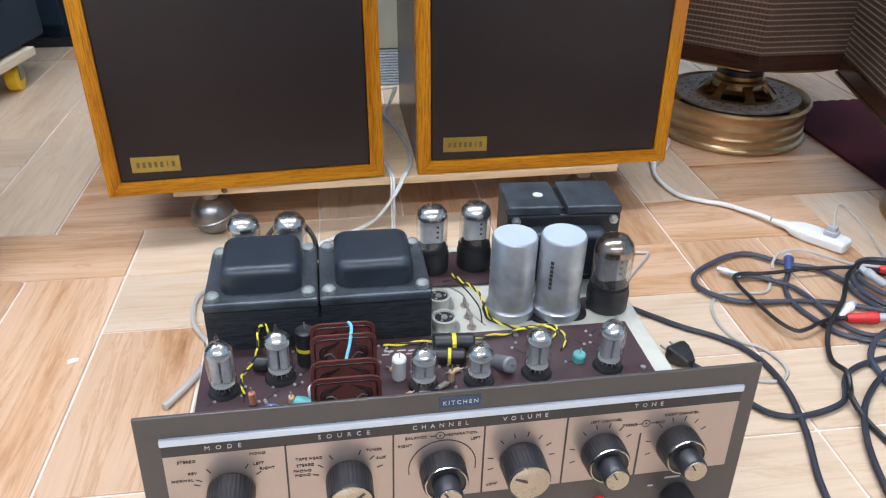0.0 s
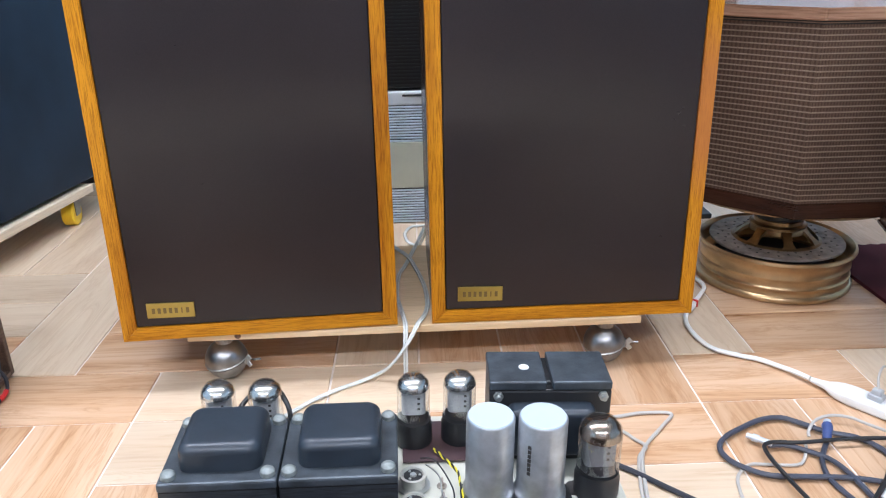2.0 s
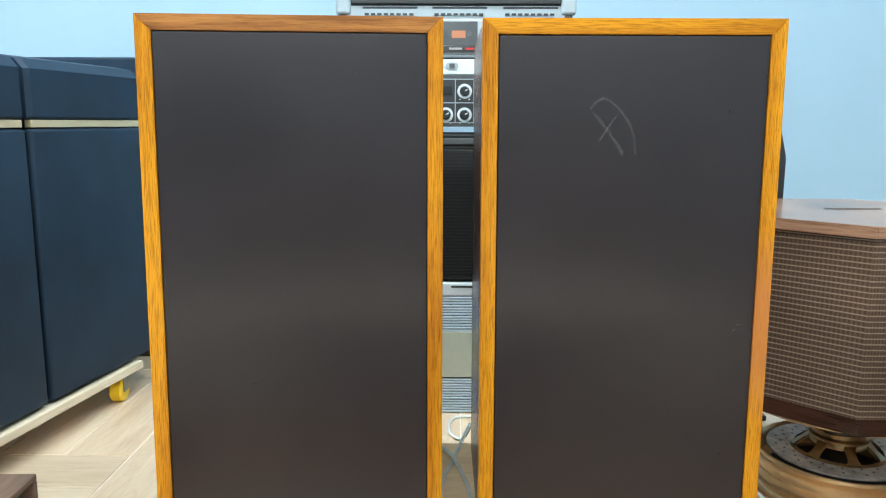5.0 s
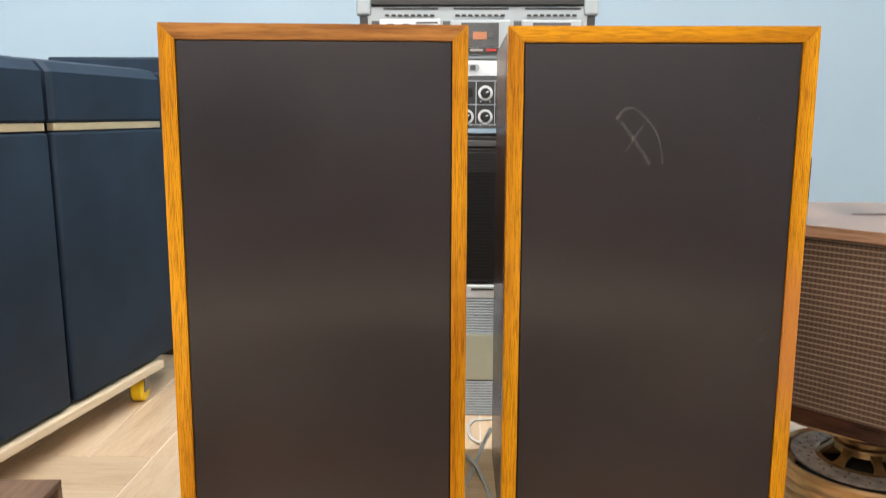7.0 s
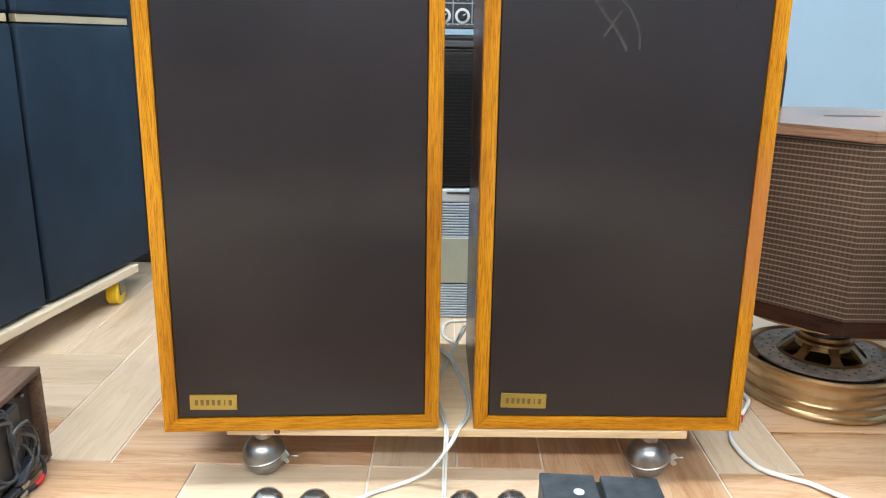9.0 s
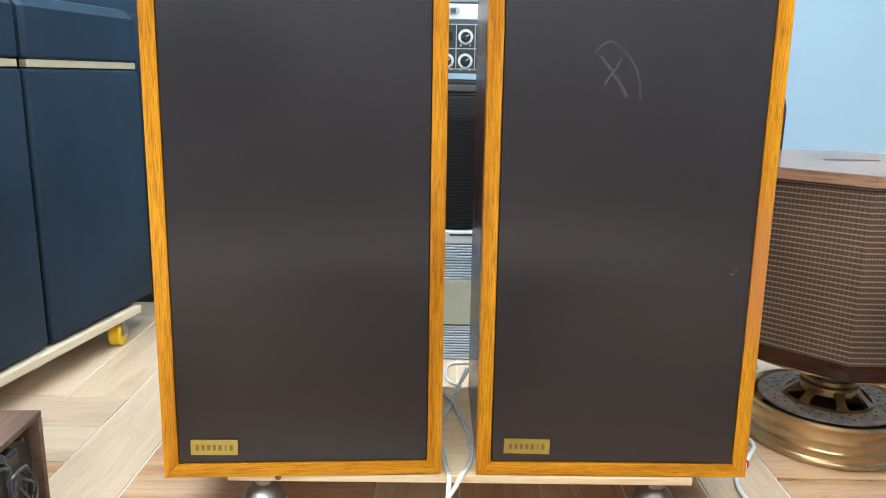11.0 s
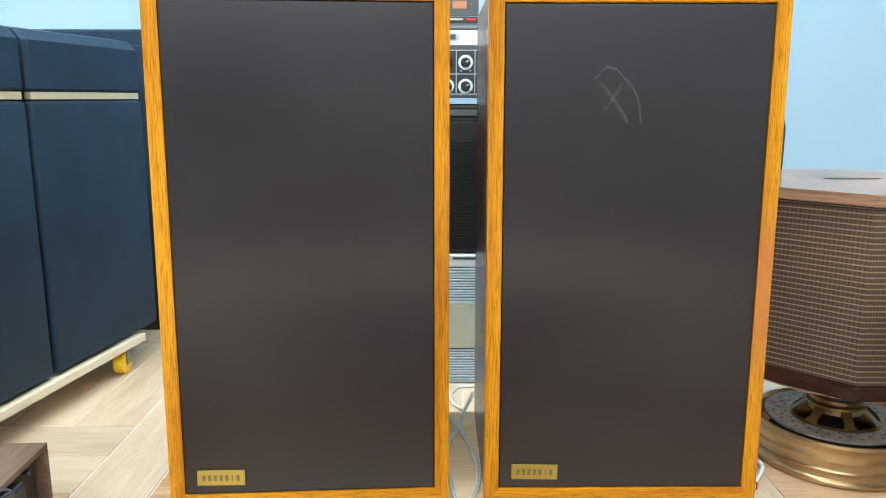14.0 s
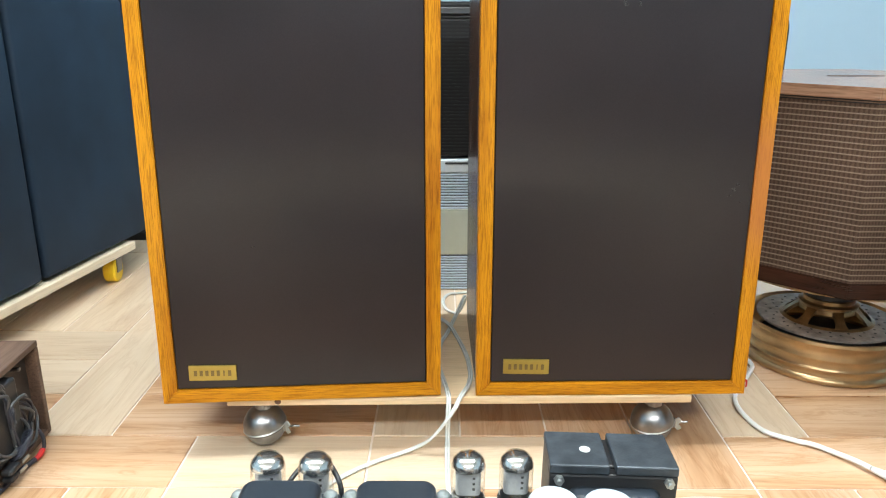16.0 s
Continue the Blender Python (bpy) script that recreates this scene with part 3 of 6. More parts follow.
part("knot", lathe([(0, 0), (0.006, 0), (0.0045, 0.0012), (0, 0.0014)], 14), WALNUT, dolly, "dark wood knot", m=pose(-0.252, -0.0101, 0.0735, 90) @ Matrix.Scale(0.75, 4))


def ball_caster(x, y, turn):
    def arc(lo, hi, q):
        return [(abs(q * math.cos(radians(d))) if abs(d) < 90 else 0, q * math.sin(radians(d))) for d in [lo + (hi - lo) * k / 14 for k in range(15)]]

    c = part("caster", lathe(arc(-90, 20, 0.0284), 36), BALL_GREY, dolly, "steel ball caster", m=pose(x, y, 0.0284, 0, 0, turn), smooth=True)
    cap = lathe(arc(0, 90, 0.0300) + [(0, 0.0290), (0.0200, 0.0205), (0.0288, 0.0)], 36)
    part("swivel_cap", cap, STEEL, c, "polished steel cap", m=pose(0, 0, 0.0010, 6, -9, 0), smooth=True)
    seam = [(0.0297 * math.cos(q), 0.0297 * math.sin(q), 0.0) for q in [2 * math.pi * k / 20 for k in range(20)]]
    part("seam_band", sweep(seam, 0.0013, 6, 2, True), BOLT, c, "bright rolled seam", m=pose(0, 0, 0.0006, 6, -9, 0), smooth=True)
    part("seam_groove", sweep([(q[0] * 0.985, q[1] * 0.985, -0.0016) for q in seam], 0.0009, 6, 2, True), INK_DARK, c, m=pose(0, 0, 0.0004, 6, -9, 0), smooth=True)
    part("bracket", box(0.026, 0.033, -0.006, 0.006, -0.006, 0.006, 0.002), STEEL, c)
    for s in (-1, 1):
        part("wing_lever", box(0.0, 0.011, -0.0012, 0.0012, -0.004, 0.004, 0.001), BOLT, c, "small zinc wing", m=pose(0.031, -0.004, 0.0015, 0, 48 * s, -25))
    part("lever_pin", rod(0.0016, 0.0, 0.016, 10), STEEL, c, m=pose(0.034, 0.0, 0.0, 0, 84, 0))
    part("stem", rod(0.012, 0.0285, 0.0389, 16), STEEL, c)
    return c


for x, y, turn in ((-0.276, 0.0075, -8), (0.271, 0.014, -4), (-0.27, 0.24, 20), (0.27, 0.25, 15)):
    ball_caster(x, y, turn)


# ---- dark blue cabinets on a board with yellow wheels ----
cart = thing("cabinet_dolly", pose(-0.7855, 0.462, 0, 0, 0, -9.6), "long pale board dolly with yellow wheels under blue cabinets", "dolly")
part("board", box(-0.43, 0.008, -0.62, 0.315, 0.0595, 0.0775, 0.002), PINE_Y, cart)
for x, y in ((-0.016, 0.252), (-0.035, -0.5), (-0.38, 0.25), (-0.38, -0.5)):
    wheel = part("wheel", lathe([(0, -0.012), (0.022, -0.013), (0.0258, -0.010), (0.0258, 0.010), (0.022, 0.013), (0, 0.012)], 24), YELLOW, cart, "bright yellow plastic wheel", m=pose(x, y, 0.0282, 0, 90, 12) @ Matrix.Scale(1.08, 4), smooth=True)
    for side in (-0.0145, 0.0145):
        part("fork_arm", box(-0.0275, 0.0035, -0.013, 0.013, side - 0.001, side + 0.001), STEEL, wheel)
    part("fork_plate", box(-0.029, -0.0275, -0.018, 0.018, -0.0165, 0.0165), STEEL, wheel)


def pa_cabinet(y0, y1, label):
    c = thing("blue_cabinet", pose(-0.7855, 0.462, 0.0775, 0, 0, -9.6), label, "speaker cabinet", "row of dark blue cabinets")
    x = 0.0
    part("body", box(x - 0.40, x - 0.02, y0 + 0.01, y1 - 0.01, 0.0, 0.665, 0.004), BLACK, c)
    part("lower_panel", box(x - 0.02, x, y0, y1, 0.008, 0.536, 0.008, 3), NAVY, c, "dark navy cloth panel", smooth=True)
    part("stripe", box(x - 0.018, x - 0.0035, y0 + 0.006, y1 - 0.006, 0.5385, 0.5525, 0.001), STRIPE, c, "dull gold trim stripe")
    up = bmesh.new()
    sec = [(x - 0.40, 0.555), (x - 0.003, 0.555), (x, 0.559), (x, 0.646), (x - 0.017, 0.665), (x - 0.06, 0.672), (x - 0.40, 0.676)]
    rings = [[up.verts.new((px, y, pz)) for px, pz in sec] for y in (y0, y0 + 0.008, y1 - 0.008, y1)]
    for k in (0, 3):
        for v in rings[k]:
            v.co.x -= 0.008
    up.faces.new(rings[0])
    up.faces.new(rings[-1][::-1])
    for a, b in zip(rings, rings[1:]):
        for k in range(len(sec)):
            q = (k + 1) % len(sec)
            up.faces.new((a[k], b[k], b[q], a[q]))
    part("upper_panel", up, NAVY, c, "dark navy cloth top block")
    return c


pa_cabinet(0.019, 0.385, "dark navy cloth-covered speaker cabinet with gold stripe on dolly")
pa_cabinet(-0.60, 0.007, "dark navy cloth-covered speaker cabinet with gold stripe on dolly")
tall = thing("black_speaker", pose(-0.93, 1.06, 0), "tall black speaker standing on the floor behind", "speaker")
part("body", box(-0.17, 0.20, 0.0, 0.28, 0.02, 0.790, 0.006), NAVY, tall)
part("grille", box(-0.15, 0.18, -0.012, 0.001, 0.05, 0.75, 0.004), NAVY, tall)
part("plinth", box(-0.18, 0.215, -0.02, 0.29, 0.0, 0.022, 0.004), BLACK, tall)


# ---- tube amplifier without its cover ----
amp = thing("tube_amplifier", pose(0.0015, -0.4977, 0.1592, 0, 1.07, 1.2), "open tube stereo amplifier with grey faceplate on tiled floor", "amplifier")
part("chassis", box(-0.192, 0.176, -0.098, 0.172, -0.136, 0.0, 0.002), CHASSIS, amp, "cream painted metal chassis")
for x, y in ((-0.165, -0.07), (0.15, -0.07), (-0.165, 0.145), (0.15, 0.145)):
    part("foot", rod(0.011, -0.155, -0.135, 16, 0.002), BLACK_RUBBER, amp)
part("circuit_board", box(-0.190, 0.158, -0.092, 0.0265, 0.0015, 0.0032), PCB, amp, "dark brown printed circuit board")
part("circuit_board", box(-0.005, 0.06, 0.100, 0.158, 0.0015, 0.0032), PCB, amp)
for x, y in ((0.150, -0.035), (0.150, 0.018), (-0.182, 0.02), (0.06, 0.018)):
    part("screw", rod(0.0022, 0.003, 0.0045, 10), BOLT, amp, m=pose(x, y, 0))

# output transformers
for x0, x1 in ((-0.1865, -0.0995), (-0.0975, -0.0095)):
    cx, y0, y1, top = (x0 + x1) / 2, 0.026, 0.107, 0.048
    tr = part("output_transformer", box(x0 + 0.0003, x1 - 0.0003, y0 + 0.0003, y1 - 0.0003, 0.0, top - 0.008), TRANSF, amp, "black laminated iron transformer core")
    for k in range(18):
        z, e = 0.0006 + k * (top - 0.009) / 18, 0.0003 * random.random()
        part("lamination", box(x0 + e, x1 - e, y0 + e, y1, z, z + (top - 0.009) / 18 - 0.0002), LAMELLA, tr)
    part("top_flange", box(x0 - 0.0005, x1 + 0.0005, y0 - 0.0005, y1 + 0.0005, top - 0.008, top, 0.002), LAMINATE, tr, "worn grey steel flange")
    part("bell_cover", loft(dome_sections(0.063, 0.060, 0.022, 0.010, 0.008)), TRANSF_BELL, tr, "smooth blue-black bell cover", m=pose(cx, (y0 + y1) / 2 + 0.002, top - 0.0005), smooth=True)
    for x in (x0 + 0.007, x1 - 0.007):
        for y in (y0 + 0.008, y1 - 0.006):
            part("bolt", lathe([(0, 0.006), (0.0035, 0.0055), (0.0055, 0.0035), (0.0058, 0.0), (0, 0)], 14), BOLT_DULL, tr, m=pose(x, y, top), smooth=True)

part("mounting_bar", box(-0.1, -0.097, 0.024, 0.108, 0.0, 0.030, 0.0005), BLACK, amp)

# power transformer
pt = part("power_transformer", box(-0.051, 0.051, -0.016, 0.026, 0.0, 0.072, 0.002), TRANSF, amp, "large black power transformer", m=pose(0.1212, 0.1255, 0, 0, 0, -3.0))
part("top_plate", box(-0.0515, -0.0035, -0.0262, 0.0262, 0.070, 0.078, 0.0015), LAMINATE, pt)
part("top_plate", box(0.0015, 0.0515, -0.0262, 0.0262, 0.070, 0.078, 0.0015), LAMINATE, pt)
part("end_plate", box(-0.0515, 0.0515, -0.0262, -0.015, 0.0, 0.0698, 0.002), TRANSF, pt)
part("end_bell", loft(dome_sections(0.074, 0.046, 0.016, 0.008, 0.006)), TRANSF_BELL, pt, "raised black end bell", m=pose(0.001, -0.0258, 0.036, 90), smooth=True)
for x, z in ((-0.0440, 0.0655), (0.0440, 0.0655), (-0.0440, 0.008), (0.0440, 0.008)):
    part("bolt", join(rod(0.0042, 0, 0.0035, 6), rod(0.0022, 0.0035, 0.007, 10)), BOLT, pt, m=pose(x, -0.0262, z, 90))
part("paint_dot", rod(0.0045, 0, 0.0005, 16), WAX, pt, "white paint dot", m=pose(-0.0205, -0.002, 0.078))

# filter capacitor cans
for x, y, tall_can in ((0.0637, 0.0568, 0.077), (0.1042, 0.0520, 0.078)):
    can = part("capacitor_can", lathe([(0, 0.001), (0.0205, 0.001), (0.0212, 0.003), (0.0212, 0.009), (0.0198, 0.0105), (0.0192, 0.013), (0.0192, tall_can - 0.002), (0.0182, tall_can - 0.0005)], 40), ALU, amp, "brushed aluminium capacitor can", m=pose(x, y, 0), smooth=True)
    part("can_top", lathe([(0.0183, tall_can - 0.0006), (0.0176, tall_can + 0.0004), (0, tall_can + 0.0002)], 40), ALU_TOP, can, "pale bluish can top")
    part("mounting_plate", prism(rounded(0.046 if x < 0.09 else 0.052, 0.034, 0.012), 0.0006, 0.0022), TRANSF, can)
    for k in range(7 if x > 0.09 else 0):
        part("print_bar", box(-0.0013, 0.0013, -0.0008, 0.0, 0.034 + 0.0040 * k, 0.0368 + 0.0040 * k), INK_DARK, can, m=pose(-0.0125, -0.0146, 0, 0, 0, -40.6))

# sockets and trimmers between
for y in (0.038, 0.070):
    tri = part("trimmer_socket", lathe([(0, 0.0), (0.0105, 0.0), (0.0105, 0.009), (0.0118, 0.0095), (0.0118, 0.0125), (0.0095, 0.0128), (0.0085, 0.0105), (0.003, 0.0105), (0.003, 0.012), (0, 0.012)], 28), SOCKET, amp, "pale ceramic trimmer", m=pose(0.003, y, 0.002) @ Matrix.Scale(0.92, 4), smooth=True)
    part("centre_screw", rod(0.0027, 0.0105, 0.0128, 10), BOLT, tri)
    part("dark_centre", lathe([(0.0030, 0.0108), (0.0084, 0.0108), (0.0084, 0.0114), (0.0030, 0.0114), (0.0030, 0.0108)], 24), BLACK, tri)
    for q in range(3):
        part("rivet", rod(0.0013, 0.0112, 0.0122, 8), BOLT, tri, m=pose(0.0060 * math.cos(2.1 * q), 0.0060 * math.sin(2.1 * q), 0))
    part("mounting_ring", lathe([(0.0107, 0), (0.0150, 0.0), (0.0150, 0.0016), (0.0107, 0.0016)], 28), BOLT, tri)
for y in (0.037, 0.052, 0.0695):
    part("terminal_tag", join(rod(0.0042, 0.0008, 0.0014, 14), box(-0.0012, 0.0012, -0.0045, 0.0045, 0.0014, 0.006)), DISC, amp, m=pose(0.0266, y, 0))
part("can_hole", rod(0.009, 0.0006, 0.0012, 20), INK_DARK, amp, m=pose(0.136, 0.060, 0))


def small_tube(x, y, h, clear_top=False, r=0.0102, lean=0.0):
    """Nine-pin valve: glass bulb with tip, getter, plates, black socket."""
    t = part("vacuum_tube", lathe([(r * 0.86, 0.005), (r, 0.008), (r, h - 0.010), (r * 0.92, h - 0.006), (r * 0.66, h - 0.0025), (r * 0.25, h - 0.0008), (0.0020, h + 0.0012), (0.0014, h + 0.0045), (0.0006, h + 0.0068), (0, h + 0.007)], 28), GLASS, amp, "small clear glass vacuum tube", m=pose(x, y, 0.0, lean, 0, 0), smooth=True)
    g = 0.94
    part("getter", lathe([(r * 0.90 * g, h - 0.0066), (r * 0.80 * g, h - 0.0050), (r * 0.55 * g, h - 0.0028), (r * 0.2, h - 0.0014)], 28), GETTER, t, "mirror-like getter film", smooth=True)
    part("plate", join(box(-0.0064, -0.0007, -0.0042, 0.0042, 0.0135, h - 0.0125, 0.0008), box(0.0007, 0.0064, -0.0042, 0.0042, 0.0135, h - 0.0125, 0.0008)), ANODE, t)
    for k in range(9):
        a = 2 * math.pi * k / 9.0
        part("pin_wire", rod(0.0005, 0.006, 0.0122, 5), BOLT, t, m=pose(0.0058 * math.cos(a), 0.0058 * math.sin(a), 0))
    for s in (-1, 1):
        part("support_rod", rod(0.0006, 0.012, h - 0.0105, 6), BOLT, t, m=pose(s * 0.0074, 0, 0))
    for z in (0.0118, h - 0.0122):
        part("mica_disc", rod(r * 0.85, z, z + 0.0006, 20), MICA, t)
    part("socket", lathe([(0, 0.001), (0.0120, 0.001), (0.0120, 0.004), (0.0108, 0.0062), (0.0088, 0.0064), (0, 0.0064)], 24), BLACK, t, "black tube socket", smooth=True)
    return t


for x, y, h, lean in ((-0.1708, -0.0217, 0.049, 1), (-0.1302, -0.0113, 0.0465, -1), (-0.0238, -0.0345, 0.0395, 0), (0.0188, -0.033, 0.0385, 2), (0.0648, -0.030, 0.0455, 0), (0.1228, -0.029, 0.0465, 1)):
    small_tube(x, y, h, lean=lean)


def octal_tube(x, y, r, h, hb, rb, anode, getter_low, film):
    """Power valve on a black octal base."""
    t = part("power_tube", lathe([(r * 0.8, hb - 0.002), (r, hb + 0.004), (r, h - r * 0.75), (r * 0.93, h - r * 0.42), (r * 0.7, h - r * 0.14), (r * 0.35, h - r * 0.03), (0, h)], 32), GLASS, amp, "clear glass power tube", m=pose(x, y, 0), smooth=True)
    g = 0.955
    part("getter", lathe([(r * g, h - getter_low), (r * g, h - r * 0.77), (r * 0.93 * g, h - r * 0.46), (r * 0.7 * g, h - r * 0.2), (r * 0.3, h - r * 0.09), (0, h - r * 0.08)], 32), film, t, "silvery getter film under the dome", smooth=True)
    body = prism(rounded(r * 1.45, r * 0.95, r * 0.3), hb + 0.007, h - r * 1.05)
    part("plate", body, anode, t)
    for z in (0.3, 0.55, 0.8):
        part("plate_hole", box(-0.0011, 0.0011, -r * 0.475 - 0.0004, -r * 0.475 + 0.001, hb + 0.007 + z * (h - r * 1.05 - hb - 0.007) - 0.001, hb + 0.007 + z * (h - r * 1.05 - hb - 0.007) + 0.001), INK_DARK, t, m=pose(r * 0.3, 0, 0))
    part("base", lathe([(0, 0.001), (rb * 0.98, 0.001), (rb, 0.003), (rb, hb - 0.006), (rb * 0.94, hb - 0.0045), (rb * 0.94, hb), (rb * 0.8, hb), (0, hb)], 32), BLACK, t, "black moulded base", smooth=True)
    return t


for x, y in ((0.0055, 0.1320), (0.0463, 0.1338), (-0.162, 0.1308), (-0.122, 0.1295)):
    octal_tube(x, y, 0.0145, 0.069, 0.026, 0.0162, ANODE, 0.0112, GETTER)
octal_tube(0.1515, 0.0555, 0.0172, 0.072, 0.024, 0.0182, ANODE_DARK, 0.016, GETTER_BROWN)

# upright red-brown component boards
for k, (y, h) in enumerate(((-0.064, 0.040), (-0.0465, 0.041), (-0.0195, 0.043), (-0.005, 0.043))):
    card = part("component_card", prism(rounded(0.049, h, 0.007), -0.0009, 0.0009, 0.0004), RED_BOARD, amp, "glossy red-brown component card", m=pose(-0.082, y, 0.002 + h / 2, 88))
    rim = [(x, y, 0.0011) for x, y in rounded(0.0425, h - 0.0065, 0.0045, 3)]
    part("printed_trace", sweep(rim, 0.0007, 5, 1, True), RED_BOARD_DARK, card)
    for s in (-1, 1):
        for q in range(3):
            path = [(s * (0.003 + 0.003 * q), h * (0.36 - 0.05 * q), 0.0011), (s * (0.008 + 0.002 * q), h * (0.30 - 0.05 * q), 0.0011), (s * (0.016 - 0.0015 * q), h * (0.24 - 0.06 * q), 0.0011), (s * (0.017 - 0.002 * q), h * (0.05 - 0.04 * q), 0.0011), (s * (0.010 - 0.001 * q), -h * 0.08, 0.0011)]
            part("printed_trace", sweep(path, 0.0008, 5, 3), RED_BOARD_DARK, card)
        part("solder_joint", join(rod(0.0020, 0.0009, 0.0018, 8), rod(0.0016, 0.0009, 0.0018, 8), pose(s * 0.004, h * 0.08, 0)), PLATE_GREY, card, m=pose(s * 0.0085, h * 0.10, 0, 0, 0, 20 * k))
        part("lead_end", sweep([(s * 0.006, h * 0.02, 0.0012), (s * 0.010, h * 0.16, 0.003), (s * 0.014, h * 0.10, 0.0012)], 0.0006, 5, 3), BOLT, card)
part("jumper_wire", sweep([(-0.0795, -0.040, 0.026), (-0.081, -0.034, 0.031), (-0.0775, -0.024, 0.040), (-0.0755, -0.014, 0.047), (-0.0775, -0.007, 0.047)], 0.0013, 8), BLUE_WIRE, amp, "light blue insulated wire")


def striped_wire(points, r):
    """Twisted yellow and black pair."""
    path = spline(points, 10)
    strands = ([], [])
    for k, q in enumerate(path):
        a = k * 0.75
        off = Vector((0.3 * math.cos(a), math.cos(a), math.sin(a))) * r * 0.9
        strands[0].append(q + off)
        strands[1].append(q - off)
    part("yellow_wire", sweep(strands[0], r, 6, 1), YELLOW_WIRE, amp, "yellow insulated wire")
    part("black_wire", sweep(strands[1], r, 6, 1), BLACK, amp)


striped_wire([(-0.050, 0.016, 0.004), (-0.02, 0.017, 0.005), (0.02, 0.017, 0.005), (0.05, 0.018, 0.006), (0.075, 0.022, 0.008), (0.092, 0.016, 0.011), (0.090, 0.006, 0.010), (0.082, 0.008, 0.007)], 0.0009)
striped_wire([(0.022, 0.112, 0.006), (0.0268, 0.1052, 0.006), (0.0346, 0.0886, 0.008), (0.0404, 0.0767, 0.008), (0.0415, 0.0615, 0.006), (0.0450, 0.0400, 0.005), (0.0607, 0.0252, 0.006), (0.0761, 0.019, 0.009), (0.0916, 0.014, 0.010), (0.0988, 0.0041, 0.008), (0.0918, -0.0058, 0.004)], 0.0009)
striped_wire([(-0.156, -0.030, 0.005), (-0.158, -0.018, 0.012), (-0.152, -0.006, 0.012), (-0.147, 0.004, 0.020), (-0.146, 0.014, 0.030), (-0.141, 0.018, 0.032), (-0.136, 0.014, 0.020)], 0.0009)
part("wire_loop", sweep([(-0.147, 0.116, 0.020), (-0.145, 0.124, 0.044), (-0.124, 0.156, 0.052), (-0.103, 0.124, 0.050), (-0.099, 0.114, 0.030)], 0.0022, 8), BLACK, amp, "black insulated wire loop")
part("bare_wire", sweep([(0.014, 0.084, 0.012), (0.024, 0.066, 0.014), (0.026, 0.044, 0.012), (0.036, 0.026, 0.010)], 0.0007, 6), BOLT, amp)
part("bare_wire", sweep([(0.010, 0.090, 0.014), (0.022, 0.080, 0.018), (0.034, 0.050, 0.014), (0.033, 0.028, 0.012)], 0.0007, 6), BLACK, amp)


def axial(name, x, y, z, length, r, mat, turn=0.0, tilt=90.0, label="", band=None):
    """A small part with wire ends, lying or standing."""
    c = part(name, rod(r, -length / 2, length / 2, 14, r * 0.25), mat, amp, label, m=pose(x, y, z, tilt, 0, turn), smooth=True)
    for s in (-1, 1):
        part("lead", sweep([(0, 0, s * length / 2), (0, 0, s * (length / 2 + 0.004)), (0, -z * 0.6 if tilt == 90 else 0, s * (length / 2 + 0.006))], 0.0005, 5, 3), BOLT, c)
    if band:
        part("band", lathe([(r * 1.01, -length * 0.05), (r * 1.03, -length * 0.04), (r * 1.03, length * 0.04), (r * 1.01, length * 0.05)], 14), band, c)
    return c


axial("electrolytic_capacitor", -0.1105, 0.004, 0.019, 0.034, 0.0075, BLACK, 0, 0, "black capacitor with yellow print", YELLOW_WIRE)
axial("paper_capacitor", -0.139, -0.001, 0.009, 0.024, 0.0065, BLACK, 80, 90, "black tubular capacitor")
axial("tubular_capacitor", -0.0415, -0.024, 0.013, 0.026, 0.0055, WAX, 0, 12, "white tubular capacitor")
axial("tubular_capacitor", 0.006, 0.008, 0.009, 0.034, 0.0075, BLACK, 86, 90, "black tubular capacitor", YELLOW_WIRE)
axial("tubular_capacitor", 0.000, -0.008, 0.008, 0.026, 0.0065, BLACK, 80, 90, "black tubular capacitor", YELLOW_WIRE)
axial("tubular_capacitor", 0.040, -0.022, 0.008, 0.024, 0.0065, ANODE_DARK, 20, 60, "grey tubular capacitor")
axial("resistor", -0.003, -0.036, 0.012, 0.010, 0.0024, TAN, 0, 5)
axial("disc_capacitor", 0.102, -0.020, 0.006, 0.010, 0.0052, TEAL, 0, 10, "teal green capacitor")
axial("film_capacitor", -0.112, -0.050, 0.008, 0.016, 0.0060, TEAL, 70, 90, "teal green capacitor")
axial("film_capacitor", -0.1045, -0.044, 0.012, 0.018, 0.0048, WAX, 0, 20, "white capacitor")
axial("resistor", -0.149, -0.040, 0.010, 0.012, 0.0026, ORANGE_LABEL, 0, 10)
axial("resistor", -0.121, -0.046, 0.009, 0.012, 0.0024, TAN, 0, 15)
axial("round_capacitor", -0.150, -0.058, 0.007, 0.012, 0.0065, BLUE, 30, 20)
axial("round_capacitor", -0.135, -0.056, 0.008, 0.012, 0.0065, BLUE, 10, 20)
axial("round_capacitor", -0.172, -0.066, 0.007, 0.010, 0.0062, BLUE, 0, 20)
dice = random.Random(11)
for k in range(16):
    x, y = -0.16 + 0.3 * dice.random(), -0.085 + 0.07 * dice.random()
    axial("resistor", x, y, 0.0055, 0.009, 0.0020, dice.choice([TAN, BLACK, TEAL, DISC]), 180 * dice.random(), 90)
dots, tracks = bmesh.new(), bmesh.new()
